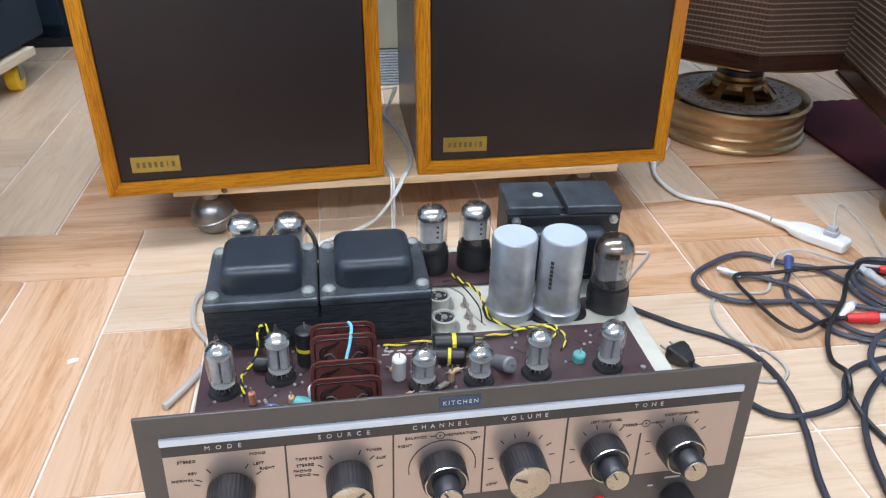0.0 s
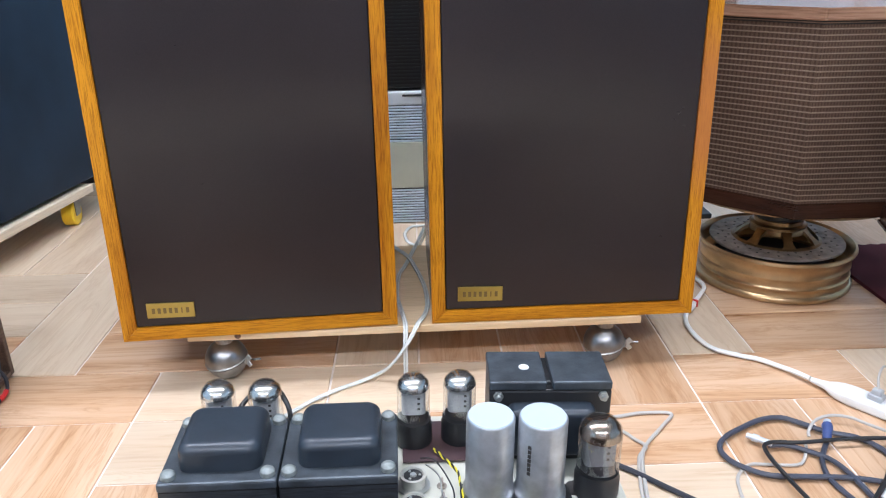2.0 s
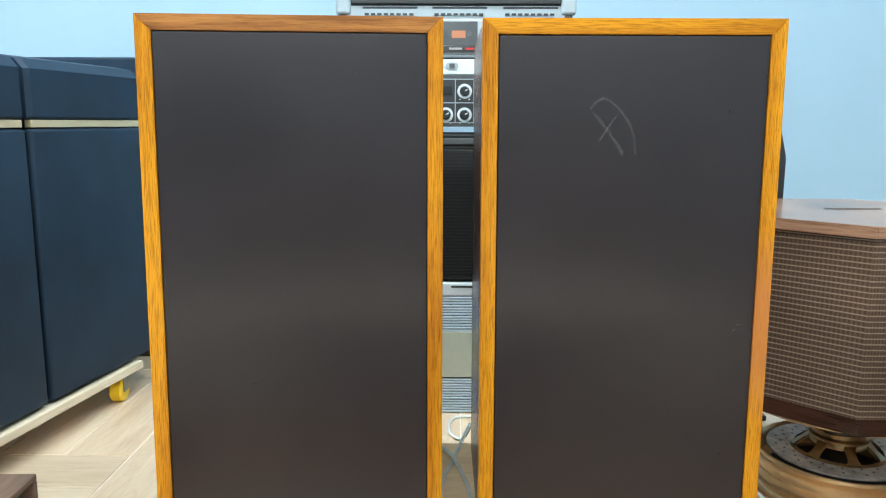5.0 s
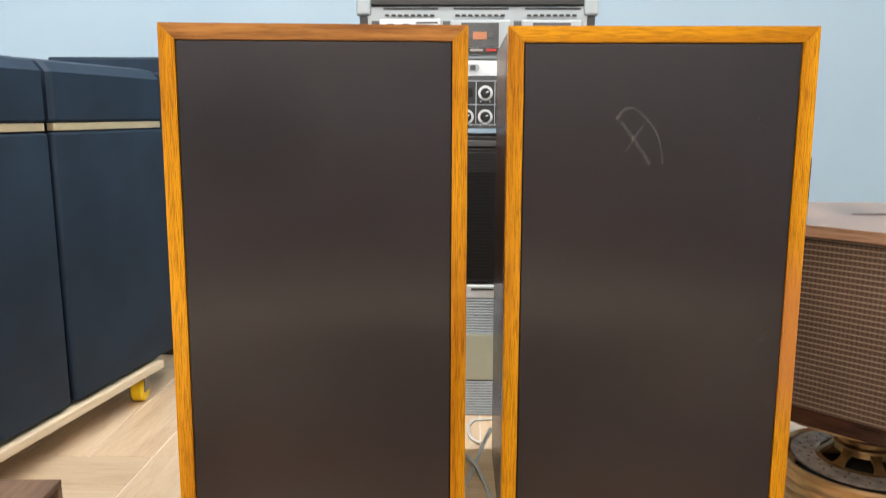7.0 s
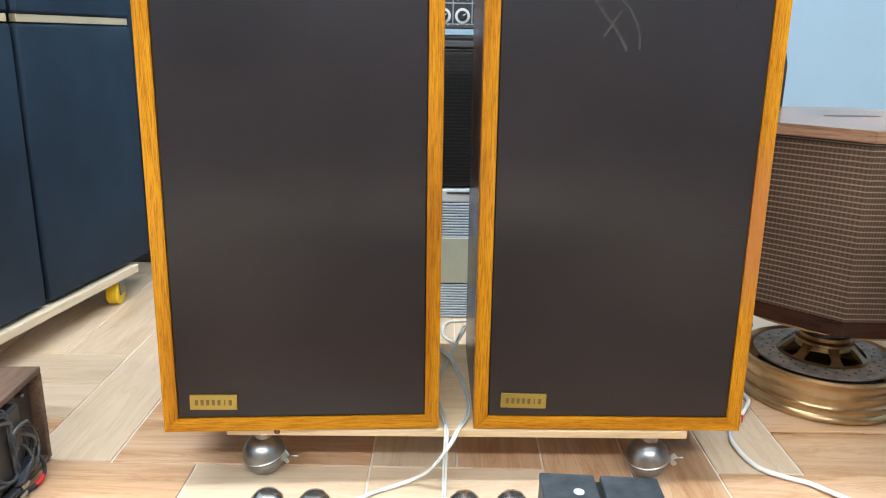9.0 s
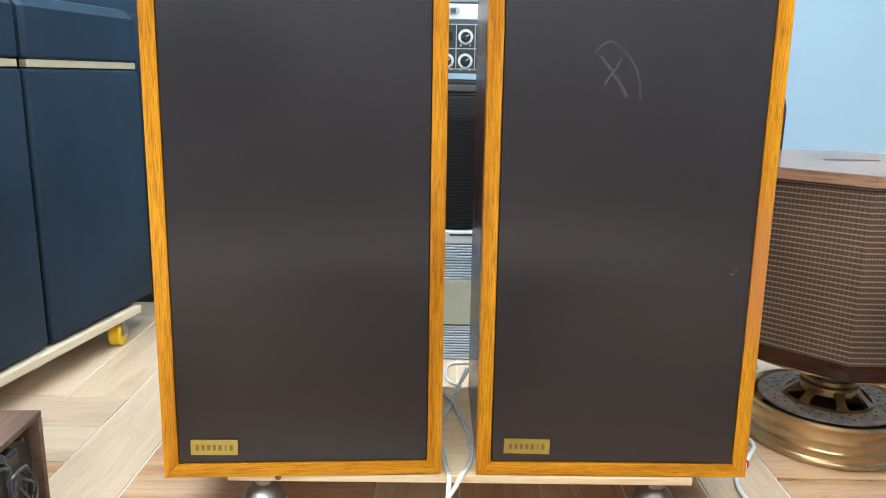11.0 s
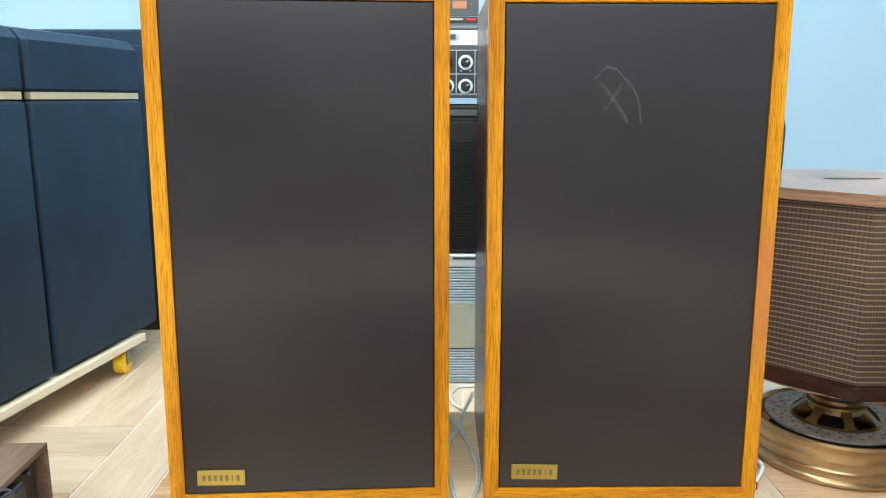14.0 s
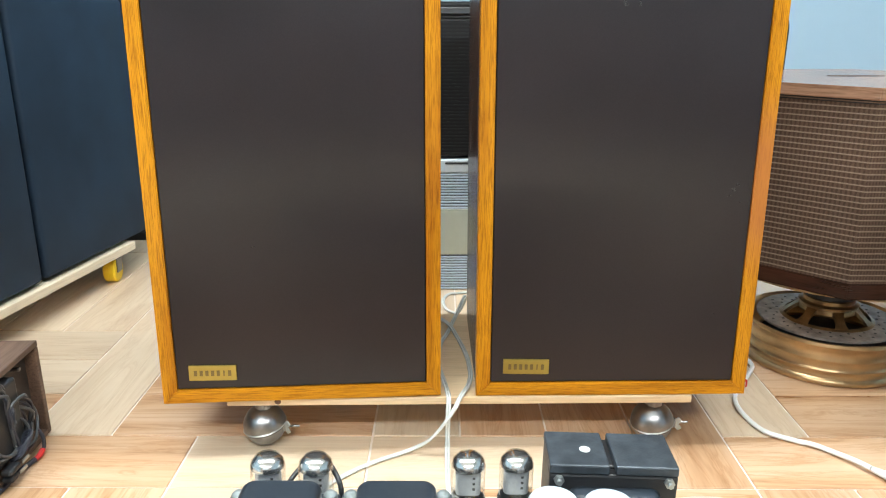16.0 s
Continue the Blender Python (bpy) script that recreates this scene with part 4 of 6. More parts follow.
for k in range(110):
    x, y = -0.182 + 0.325 * dice.random(), -0.086 + 0.105 * dice.random()
    join(dots, lathe([(0, 0.0044), (0.0009, 0.0042), (0.0015, 0.0032), (0, 0.0032)], 7), pose(x, y, 0))
    if k % 2:
        join(tracks, box(0, 0.006 + 0.012 * dice.random(), -0.0006, 0.0006, 0.0032, 0.0034), pose(x, y, 0, 0, 0, 45 * dice.randrange(8)))
tagged(part("solder_joints", dots, BOLT, amp, "tiny solder joints"), kind="stuff")
tagged(part("copper_tracks", tracks, TRANSF, amp, "dark printed tracks"), kind="stuff")
for k, (x, y) in enumerate(((-0.046, 0.010), (-0.036, 0.010), (-0.027, 0.009))):
    part("printed_bar", box(-0.0035, 0.0035, -0.0008, 0.0008, 0.0032, 0.0034), INK_WHITE, amp, m=pose(x, y, 0))
    part("printed_bar", box(-0.003, 0.003, -0.0007, 0.0007, 0.0032, 0.0034), INK_WHITE, amp, m=pose(x - 0.003, y - 0.004, 0))

# faceplate, x along it, y down it, z out towards the front
face_m = Matrix.Translation((-0.2035, -0.1310, 0.0799)) @ Matrix.Rotation(radians(1.25), 4, "Z") @ Matrix.Rotation(radians(0.79), 4, "Y") @ Matrix.Rotation(radians(-94.2), 4, "X") @ Matrix.Scale(0.957, 4)
FW, FH = 0.4065, 0.128


def on_face(u, v, d=0.0):
    """Pose on the faceplate: u along, v down, d proud of it; local z points out."""
    return face_m @ pose(u, v, -d, 180, 0, 0)


plate = part("faceplate", box(0, FW, 0, FH, 0.0, 0.0030, 0.0008), PLATE_GREY, amp, "grey-brown metal faceplate", m=face_m)
part("scale_panel", box(0.0140, 0.3950, 0.0293, 0.0865, -0.0006, 0.001, 0.0003), PANEL_CREAM, plate, "pinkish cream control panel")
part("title_band", box(0.0140, 0.3950, 0.0205, 0.0295, -0.0006, 0.001), BAND, plate, "dark title band")
part("silver_strip", box(0.0135, 0.3955, 0.0155, 0.0207, -0.0022, 0.001, 0.0008), SILVER, plate, "bright silver trim strip")
for u, v0 in ((0.087, 0.029), (0.1545, 0.029), (0.2145, 0.029), (0.271, 0.029), (0.3250, 0.049)):
    part("divider_line", box(u - 0.0006, u + 0.0006, v0, 0.0865, -0.0010, 0.0), INK_DARK, plate)


def word(text, u, v, size, mat, spacing=1.0):
    part("lettering", letters(text, size, spacing), mat, plate, m=pose(u, v, -0.0009, 180, 0, 0))


for text, u, sp in (("MODE", 0.050, 2.3), ("SOURCE", 0.1235, 2.3), ("CHANNEL", 0.185, 2.1), ("VOLUME", 0.2415, 2.1), ("TONE", 0.3275, 2.2)):
    word(text, u, 0.0252, 0.0046, INK_WHITE, sp)
for text, u, v in (("STEREO", 0.0275, 0.0345), ("MONO", 0.0700, 0.0330), ("REV", 0.0300, 0.0440), ("NORMAL", 0.0235, 0.0492), ("LEFT", 0.0700, 0.0410), ("RIGHT", 0.0750, 0.0455),
                   ("TAPE HEAD", 0.1010, 0.0415), ("STEREO", 0.0985, 0.0465), ("PHONO", 0.0965, 0.0510), ("MONO", 0.0965, 0.0545), ("TUNER", 0.1420, 0.0395), ("AUX", 0.1465, 0.0465),
                   ("BALANCE", 0.1690, 0.0335), ("SEPARATION", 0.2000, 0.0335), ("RIGHT", 0.1620, 0.0395), ("LEFT", 0.2085, 0.0385), ("LOW", 0.2215, 0.0800),
                   ("LEFT CHANNEL", 0.2985, 0.0355), ("RIGHT CHANNEL", 0.3530, 0.0355), ("TREBLE", 0.3160, 0.0410), ("BASS", 0.3380, 0.0410)):
    word(text, u, v, 0.0030, INK_DARK, 1.1)
tape = part("label_tape", box(0.1838, 0.2112, 0.0040, 0.0120, -0.0008, 0.0008, 0.0003), TAPE_BLUE, plate, "blue embossed label tape")
word("KITCHEN", 0.1975, 0.0080, 0.0043, INK_DIM, 1.4)
arc = [(0.187 + 0.0225 * math.cos(a), 0.0600 + 0.0225 * math.sin(a), -0.0007) for a in [radians(-190 + 20 * k) for k in range(11)]]
part("scale_arc", sweep(arc, 0.0004, 5, 3), INK_DARK, plate)
part("scale_dot", sweep([(0.1850 + 0.0028 * math.cos(a), 0.0335 + 0.0028 * math.sin(a), -0.0007) for a in [2 * math.pi * k / 10 for k in range(10)]], 0.0003, 5, 2, True), INK_DARK, plate)
part("scale_dot", sweep([(0.3278 + 0.0028 * math.cos(a), 0.0410 + 0.0028 * math.sin(a), -0.0007) for a in [2 * math.pi * k / 10 for k in range(10)]], 0.0003, 5, 2, True), INK_DARK, plate)
for u, v in ((0.1850, 0.0335), (0.3278, 0.0410)):
    part("scale_dot", box(u - 0.0006, u + 0.0006, v - 0.0006, v + 0.0006, -0.0009, 0.0), INK_DARK, plate)
    for side in (-1, 1):
        part("scale_line", box(u + side * 0.0048 - 0.0018, u + side * 0.0048 + 0.0018, v - 0.0003, v + 0.0003, -0.0009, 0.0), INK_DARK, plate)
for u, angles in ((0.052, (-150, -125, -60, -35, -160)), (0.1255, (-165, -145, -120, -70, -45, -20)), (0.2408, (-130, -105, -80, -55, -30, -5, 165, 190)), (0.2980, (-130, -105, -80, -55, -30, 160, 190)), (0.3530, (-130, -105, -80, -55, -30, 160, 190))):
    for a in angles:
        c, s = math.cos(radians(a)), math.sin(radians(a))
        tick = box(0.0195, 0.0235, -0.0004, 0.0004, -0.0008, 0.0)
        bmesh.ops.transform(tick, matrix=pose(u, 0.061, 0) @ Matrix.Rotation(radians(a), 4, "Z"), verts=tick.verts[:])
        part("scale_tick", tick, INK_DARK, plate)


def knob(u, v, r, h, cap=True, inner=False):
    ring = []
    seg = 72
    bm = bmesh.new()
    for rr, z in ((r * 0.97, 0.001), (r, 0.003), (r * 0.97, h - 0.001), (r * 0.93, h)):
        ring.append([bm.verts.new((rr * (1 + (0.006 if k % 2 else -0.006)) * math.cos(2 * math.pi * k / seg), rr * (1 + (0.006 if k % 2 else -0.006)) * math.sin(2 * math.pi * k / seg), z)) for k in range(seg)])
    for a, b in zip(ring, ring[1:]):
        for k in range(seg):
            bm.faces.new((a[k], a[(k + 1) % seg], b[(k + 1) % seg], b[k]))
    bm.faces.new(ring[0][::-1])
    bm.faces.new(ring[-1])
    kn = part("control_knob", bm, KNOB_BLACK, amp, "black fluted control knob", m=on_face(u, v, 0.0))
    if inner:
        part("chrome_ring", lathe([(r * 0.84, h - 0.0002), (r * 0.92, h + 0.0002), (r * 0.90, h + 0.0012), (r * 0.84, h + 0.0010)], 40), KNOB_CAP, kn, "thin chrome ring", smooth=True)
    elif cap:
        part("knob_cap", lathe([(r * 0.90, h - 0.0002), (r * 0.90, h + 0.0006), (r * 0.86, h + 0.0010), (0, h + 0.0004)], 40), KNOB_CAP, kn, "spun champagne metal cap", smooth=True)
    if inner:
        ri, hi = r * 0.60, h + 0.014
        part("inner_knob", lathe([(0, h), (ri, h + 0.0005), (ri * 0.96, hi - 0.001), (ri * 0.9, hi), (0, hi)], 36), KNOB_BLACK, kn, smooth=True)
        part("inner_cap", lathe([(ri * 0.86, hi - 0.0001), (ri * 0.82, hi + 0.0008), (0, hi + 0.0005)], 30), KNOB_CAP, kn, "round champagne cap", smooth=True)
        part("pointer_mark", box(-0.0005, 0.0005, ri * 0.2, ri * 0.8, hi + 0.0007, hi + 0.0012), INK_DARK, kn, m=pose(0, 0, 0, 0, 0, 30))
    elif cap:
        part("pointer_mark", box(-0.0006, 0.0006, r * 0.15, r * 0.75, h + 0.0007, h + 0.0014), INK_DARK, kn, m=pose(0, 0, 0, 0, 0, 65 if u > 0.2 else -50))
    return kn


for u, r, h, inner in ((0.052, 0.0150, 0.023, False), (0.1255, 0.0150, 0.023, False), (0.1868, 0.0155, 0.016, True), (0.2408, 0.0150, 0.023, False), (0.2980, 0.0155, 0.016, True), (0.3530, 0.0155, 0.016, True)):
    knob(u, 0.0605, r, h, True, inner)
knob(0.3600, 0.1100, 0.0115, 0.018, False)
part("pilot_lamp", lathe([(0.0045, 0), (0.0045, 0.002), (0.0032, 0.006), (0, 0.007)], 18), RED, amp, "red pilot lamp jewel", m=on_face(0.3018, 0.1075), smooth=True)
part("switch_mark", box(-0.006, 0.006, -0.0007, 0.0007, 0, 0.0004), INK_WHITE, amp, m=on_face(0.3560, 0.0930))
part("switch_mark", box(-0.002, 0.002, -0.0005, 0.0005, 0, 0.0004), INK_WHITE, amp, m=on_face(0.3400, 0.0990))


# ---- octagonal loudspeaker on a gold motorcycle wheel ----
def ribbed_face(a, b, z0, z1, pitch):
    """Cloth band between two plan points with raised level threads."""
    bm = bmesh.new()
    a, b = Vector((*a, 0)), Vector((*b, 0))
    d = (b - a).normalized()
    out = Vector((d.y, -d.x, 0))
    n = round((z1 - z0) / pitch)
    prof = []
    for k in range(n):
        z = z0 + (z1 - z0) * k / n
        h = (z1 - z0) / n
        prof += [(z, 0.0), (z + h * 0.68, 0.0), (z + h * 0.74, 0.0013), (z + h * 0.93, 0.0013)]
    prof.append((z1, 0.0))
    cols = []
    for q, e in ((a, -0.414), (b, 0.414)):
        cols.append([bm.verts.new((q.x + (out.x + e * d.x) * o, q.y + (out.y + e * d.y) * o, z)) for z, o in prof])
    for k in range(len(prof) - 1):
        f = bm.faces.new((cols[0][k], cols[1][k], cols[1][k + 1], cols[0][k + 1]))
        f.material_index = 1 if k % 4 == 2 else 0
    return bm


def octagon(s):
    r = s / (2 * math.sin(math.pi / 8))
    return [(r * math.cos(radians(22.5 + 45 * k - 180)), r * math.sin(radians(22.5 + 45 * k - 180))) for k in range(8)]


def grow(outline, d):
    out = []
    n = len(outline)
    for k in range(n):
        p, q, r = Vector(outline[k - 1]), Vector(outline[k]), Vector(outline[(k + 1) % n])
        e, f = (q - p).normalized(), (r - q).normalized()
        n1, n2 = Vector((e.y, -e.x)), Vector((f.y, -f.x))
        m = (n1 + n2).normalized()
        out.append(tuple(q + m * d / max(0.3, m.dot(n1))))
    return out


def ribbed_speaker(m, outline, z0, z1, label, slot=True):
    s = thing("ribbed_speaker", m, label, "speaker", "ribbed cloth speakers")
    part("core", prism(grow(outline, -0.002), z0 + 0.006, z1 - 0.004), RIB_CLOTH, s)
    for k in range(len(outline)):
        part("cloth_face", ribbed_face(outline[k], outline[(k + 1) % len(outline)], z0 + 0.024, z1 - 0.020, 0.0088), [RIB_CLOTH, RIB_THREAD], s, "brown ribbed grille cloth")
    part("lower_trim", prism(grow(outline, 0.004), z0, z0 + 0.026, 0.0015), WALNUT_DARK, s, "dark walnut lower trim")
    if slot:
        part("base_plate", lathe([(0, z0 - 0.004), (0.2015, z0 - 0.004), (0.2030, z0 - 0.002), (0.2015, z0), (0, z0)], 72), GOLD_WHEEL, s, "round dull gold base plate", smooth=True)
    else:
        part("base_board", prism(grow(outline, 0.006), z0 - 0.004, z0), WALNUT_DARK, s, "dark walnut base board")
    # Solid black strip painted as the shade below the top board.
    part("gap_shade_strip", prism(grow(outline, 0.001), z1 - 0.024, z1 - 0.018), BLACK, s)
    top = part("top_board", prism(grow(outline, 0.010), z1 - 0.018, z1, 0.002), WALNUT, s, "walnut top board")
    if slot:
        part("top_slot", prism([(0.050 * math.cos(a), (0.0075 + 0.0018 * math.sin(3 * a + 1)) * math.sin(a)) for a in [2 * math.pi * k / 36 for k in range(36)]], -0.001, 0.0008), INK_DARK, top, "uneven dark slit", m=pose(0.0, 0.026, z1))
    return s


def gold_wheel(m, label):
    w = thing("wheel_stand", m, label, "wheel", "gold wheel stands")
    prof = [(0.108, 0.002), (0.126, 0.0), (0.1305, 0.002), (0.1315, 0.006), (0.1300, 0.010), (0.1262, 0.0125), (0.1248, 0.0170), (0.1250, 0.0205), (0.1264, 0.0225), (0.1266, 0.0255), (0.1248, 0.0275), (0.1240, 0.0310), (0.1239, 0.0370), (0.1243, 0.0400), (0.1256, 0.0420), (0.1258, 0.0450), (0.1245, 0.0475), (0.1243, 0.0560), (0.1258, 0.0620), (0.1290, 0.0660), (0.1318, 0.0715), (0.1305, 0.0765), (0.1270, 0.0770), (0.1235, 0.071), (0.1205, 0.066), (0.1195, 0.046), (0.104, 0.040), (0.104, 0.010), (0.108, 0.002)]
    part("rim", lathe(prof, 64), GOLD_WHEEL, w, "dull gold painted rim", smooth=True)
    part("brake_disc", lathe([(0.072, 0.074), (0.1115, 0.074), (0.1115, 0.078), (0.072, 0.078), (0.072, 0.074)], 56), DISC, w, "drilled steel brake disc")
    for ring_r, count in ((0.080, 18), (0.089, 18), (0.098, 18)):
        for k in range(count):
            a = 2 * math.pi * (k + ring_r * 55) / count
            part("disc_hole", rod(0.0022, 0.0779, 0.0784, 8), INK_DARK, w, m=pose(ring_r * math.cos(a), ring_r * math.sin(a), 0))
    # Black disc added as the shade deep inside the rim, behind the spokes.
    part("well_shade_disc", lathe([(0, 0.030), (0.104, 0.030), (0.104, 0.034), (0, 0.034)], 40), BLACK, w)
    part("hub_ring", lathe([(0.038, 0.096), (0.047, 0.094), (0.047, 0.102), (0.045, 0.105), (0.040, 0.107)], 48), GOLD_SHADED, w, smooth=True)
    part("hub_ring", lathe([(0.0685, 0.074), (0.0745, 0.073), (0.0748, 0.0785), (0.071, 0.0800), (0.0685, 0.0812), (0.0685, 0.074)], 56), GOLD_SHADED, w, smooth=True)
    half = [(0.0455, 0.0100), (0.049, 0.0072), (0.056, 0.0060), (0.0635, 0.0066), (0.068, 0.0095), (0.0705, 0.0135)]
    spoke = prism([(x, -y) for x, y in half] + [(x, y) for x, y in half[::-1]], -0.007, 0.0, 0.0008)
    for v in spoke.verts:
        v.co.z += 0.1035 - (v.co.x - 0.0455) * 0.93
    spoke = part("spoke", spoke, GOLD_SHADED, w, m=pose(0, 0, 0, 0, 0, -97))
    for k in range(1, 7):
        again(spoke, pose(0, 0, 0, 0, 0, -97 + 360 / 7 * k), w)
    part("hub", lathe([(0.030, 0.092), (0.044, 0.102), (0.0475, 0.1045), (0.0475, 0.108), (0.043, 0.109), (0.041, 0.111), (0.041, 0.118), (0.036, 0.120), (0.036, 0.130), (0.044, 0.132), (0.044, 0.157), (0.041, 0.1613), (0, 0.1613)], 40), GOLD_SHADED, w, "gold hub neck, darkened for the speaker's shade", smooth=True)
    part("hub_collar", lathe([(0.037, 0.1185), (0.0405, 0.120), (0.0405, 0.128), (0.037, 0.1295)], 36), BLACK, w)
    part("valve", rod(0.0022, 0, 0.007, 12), STEEL, w, m=pose(0.118 * math.cos(radians(-38)), 0.118 * math.sin(radians(-38)), 0.042, 90, 0, 52))
    return w


OCT = octagon(0.165)
gold_wheel(pose(0.664, 0.318, 0) @ Matrix.Diagonal((1.022, 1.022, 0.96, 1)), "gold painted motorcycle wheel with brake disc used as stand")
ribbed_speaker(pose(0.6945, 0.374, 0), OCT, 0.159, 0.482, "octagonal speaker in brown ribbed cloth with walnut top")
gold_wheel(pose(0.860, -0.095, 0, 0, 0, 25) @ Matrix.Diagonal((1.022, 1.022, 0.96, 1)), "gold painted motorcycle wheel stand under the speaker")
LONG = [(-0.19, -0.19), (0.19, -0.19), (0.19, 0.19), (-0.19, 0.19)]
ribbed_speaker(pose(0.875, -0.08, 0, 0, 0, -17), LONG, 0.159, 0.487, "brown ribbed cloth speaker with dark trim on wheel stand", False)

rug = bmesh.new()
edge = [(0.801, 0.427)] + [(0.801 + 0.013 * k, 0.4255 + 0.005 * (k % 2) + 0.0002 * k) for k in range(1, 50)] + [(1.45, 0.1), (1.30, -0.55), (0.80, -0.25)]
rug = prism(edge[::-1], 0.0, 0.006)
tagged(part("rug", rug, RUG), "dark maroon woven rug with scalloped edge on tiles", "rug")
back_box = thing("black_wall_speaker", pose(0.60, 0.72, 0), "black upright speaker on stand behind the oak speaker", "speaker")
shape = prism([(-0.13, 0.30), (0.069, 0.30), (0.069, 0.561), (0.055, 0.617), (-0.13, 0.617)], -0.1, 0.1, 0.003)
part("body", shape, BLACK, back_box, m=pose(0, 0, 0, 90))
part("stand_pole", rod(0.02, 0.012, 0.30, 16), BLACK, back_box)
part("stand_foot", box(-0.1, 0.07, -0.1, 0.1, 0.0, 0.012, 0.003), BLACK, back_box)


# ---- stack of old audio equipment behind ----
EY = 0.653
radio = thing("silver_radio", pose(0.0, EY, 0), "silver radio with ribbed grilles standing on the floor", "radio")
part("body", box(-0.23, 0.23, 0.006, 0.17, 0.0, 0.292, 0.004), RADIO_SILVER, radio)
part("top_lip", box(-0.23, 0.23, 0.0, 0.02, 0.263, 0.2915, 0.003), RADIO_SILVER, radio)
part("handle_slot", box(-0.006, 0.05, -0.001, 0.004, 0.281, 0.2855, 0.0008), DECK_DARK, radio)
part("dial_panel", box(-0.23, 0.23, -0.0005, 0.006, 0.0825, 0.1835, 0.001), DECK_OLIVE, radio, "greenish beige dial panel")
for z0, count in ((0.0025, 13), (0.185, 13)):
    for k in range(count):
        part("grille_slat", box(-0.23, 0.23, 0.0005, 0.0066, z0 + 0.0060 * k, z0 + 0.0060 * k + 0.0034, 0.0006, 1), SLAT, radio)
    part("grille_back", box(-0.229, 0.229, 0.0045, 0.0063, z0, z0 + 0.0060 * count), DECK_GREY, radio)

blk = thing("black_speaker_box", pose(0.0, EY + 0.01, 0.2925), "black speaker box with fine grille on the silver radio", "speaker box")
part("body", box(-0.23, 0.23, 0.0, 0.17, 0.0, 0.3145, 0.006), BLACK, blk)
part("grille", box(-0.215, 0.215, -0.006, 0.001, 0.006, 0.282, 0.004), DECK_BLACK, blk)
for k in range(38):
    part("grille_line", box(-0.214, 0.214, -0.0068, -0.0055, 0.010 + 0.0071 * k, 0.0135 + 0.0071 * k), BLACK, blk)
part("grille_rim", box(-0.216, 0.216, -0.008, 0.0, 0.2825, 0.286, 0.0008), DECK_BLACK, blk)
part("top_edge", box(-0.225, 0.225, -0.007, 0.004, 0.290, 0.3035, 0.002), DECK_GREY, blk, "dull grey top edge")

boom = thing("double_cassette_recorder", pose(0.0, EY, 0.6074), "silver double cassette recorder standing on the black box", "cassette recorder")
for x in (-0.18, 0.18):
    part("foot", box(x - 0.02, x + 0.02, 0.03, 0.08, 0.0, 0.013, 0.002), DECK_BLACK, boom)
part("body", box(-0.235, 0.235, 0.004, 0.15, 0.0125, 0.2665, 0.006), DECK_DARK, boom)
part("front_panel", box(-0.225, 0.225, 0.0, 0.006, 0.150, 0.2515, 0.002), DECK_SILVER, boom, "silver front panel")
part("mixer_panel", box(-0.225, 0.225, -0.001, 0.006, 0.0195, 0.1095, 0.002), DECK_DARK, boom, "dark grey knob panel")
part("bottom_rail", box(-0.225, 0.225, -0.002, 0.006, 0.0128, 0.0185, 0.001), DECK_GREY, boom)
part("silver_band", box(-0.225, 0.225, -0.002, 0.006, 0.1165, 0.1475, 0.002), RADIO_SILVER, boom, "bright silver band")
# Solid grey strip that paints the silver band's shadow.
part("band_shadow", box(-0.225, 0.225, -0.0012, 0.006, 0.1095, 0.1160), DECK_GREY, boom)
for x in (-0.226, 0.226):
    part("corner_cap", box(x - 0.015, x + 0.015, -0.006, 0.03, 0.234, 0.268, 0.005), DECK_SILVER, boom, "silver corner cap")
    part("side_post", box(x - 0.008, x + 0.008, -0.003, 0.02, 0.02, 0.234, 0.003), DECK_DARK, boom)
part("top_bar", box(-0.210, 0.210, -0.004, 0.03, 0.254, 0.2675, 0.002), DECK_DARK, boom)
for x0 in (-0.183, -0.043, 0.099):
    for k in range(8):
        part("piano_key", box(x0 + 0.0128 * k, x0 + 0.0128 * k + 0.0085, -0.004, 0.001, 0.2325, 0.2365), DECK_DARK, boom)
    # Dark strip laid on the panel as a painted shadow at the keys.
    part("key_shadow", box(x0 - 0.004, x0 + 0.106, -0.0006, 0.001, 0.2455, 0.2495), DECK_DARK, boom)
for x0 in (-0.053, 0.089):
    door = part("cassette_door", box(x0, x0 + 0.120, -0.005, 0.001, 0.157, 0.2255, 0.003), DECK_SILVER, boom)
    part("cassette_window", box(x0 + 0.022, x0 + 0.097, -0.006, -0.004, 0.1735, 0.2205, 0.001), WINDOW_DARK, door, "smoky cassette window")
    part("cassette_label", box(x0 + 0.045, x0 + 0.073, -0.0068, -0.0058, 0.188, 0.2025), ORANGE_LABEL, door)
    for dx in (0.040, 0.080):
        part("reel_hub", rod(0.005, 0, 0.001, 14), DECK_GREY, door, m=pose(x0 + dx, -0.006, 0.197, 90))
    part("door_foot", box(x0 + 0.022, x0 + 0.097, -0.0055, -0.004, 0.1595, 0.1725), DECK_DARK, door)
    part("print_bar", box(x0 + 0.040, x0 + 0.066, -0.0066, -0.0054, 0.1655, 0.1695), INK_WHITE, door)
    part("print_bar", box(x0 + 0.072, x0 + 0.092, -0.0066, -0.0054, 0.1655, 0.1695), RED, door)
for x0 in (-0.210, -0.068, 0.073):
    part("side_block", box(x0, x0 + 0.0155, -0.002, 0.001, 0.2025, 0.2240), DECK_GREY, boom)
part("key_panel", box(-0.194, -0.073, -0.0022, 0.001, 0.157, 0.228, 0.001), RADIO_SILVER, boom, "pale control panel")
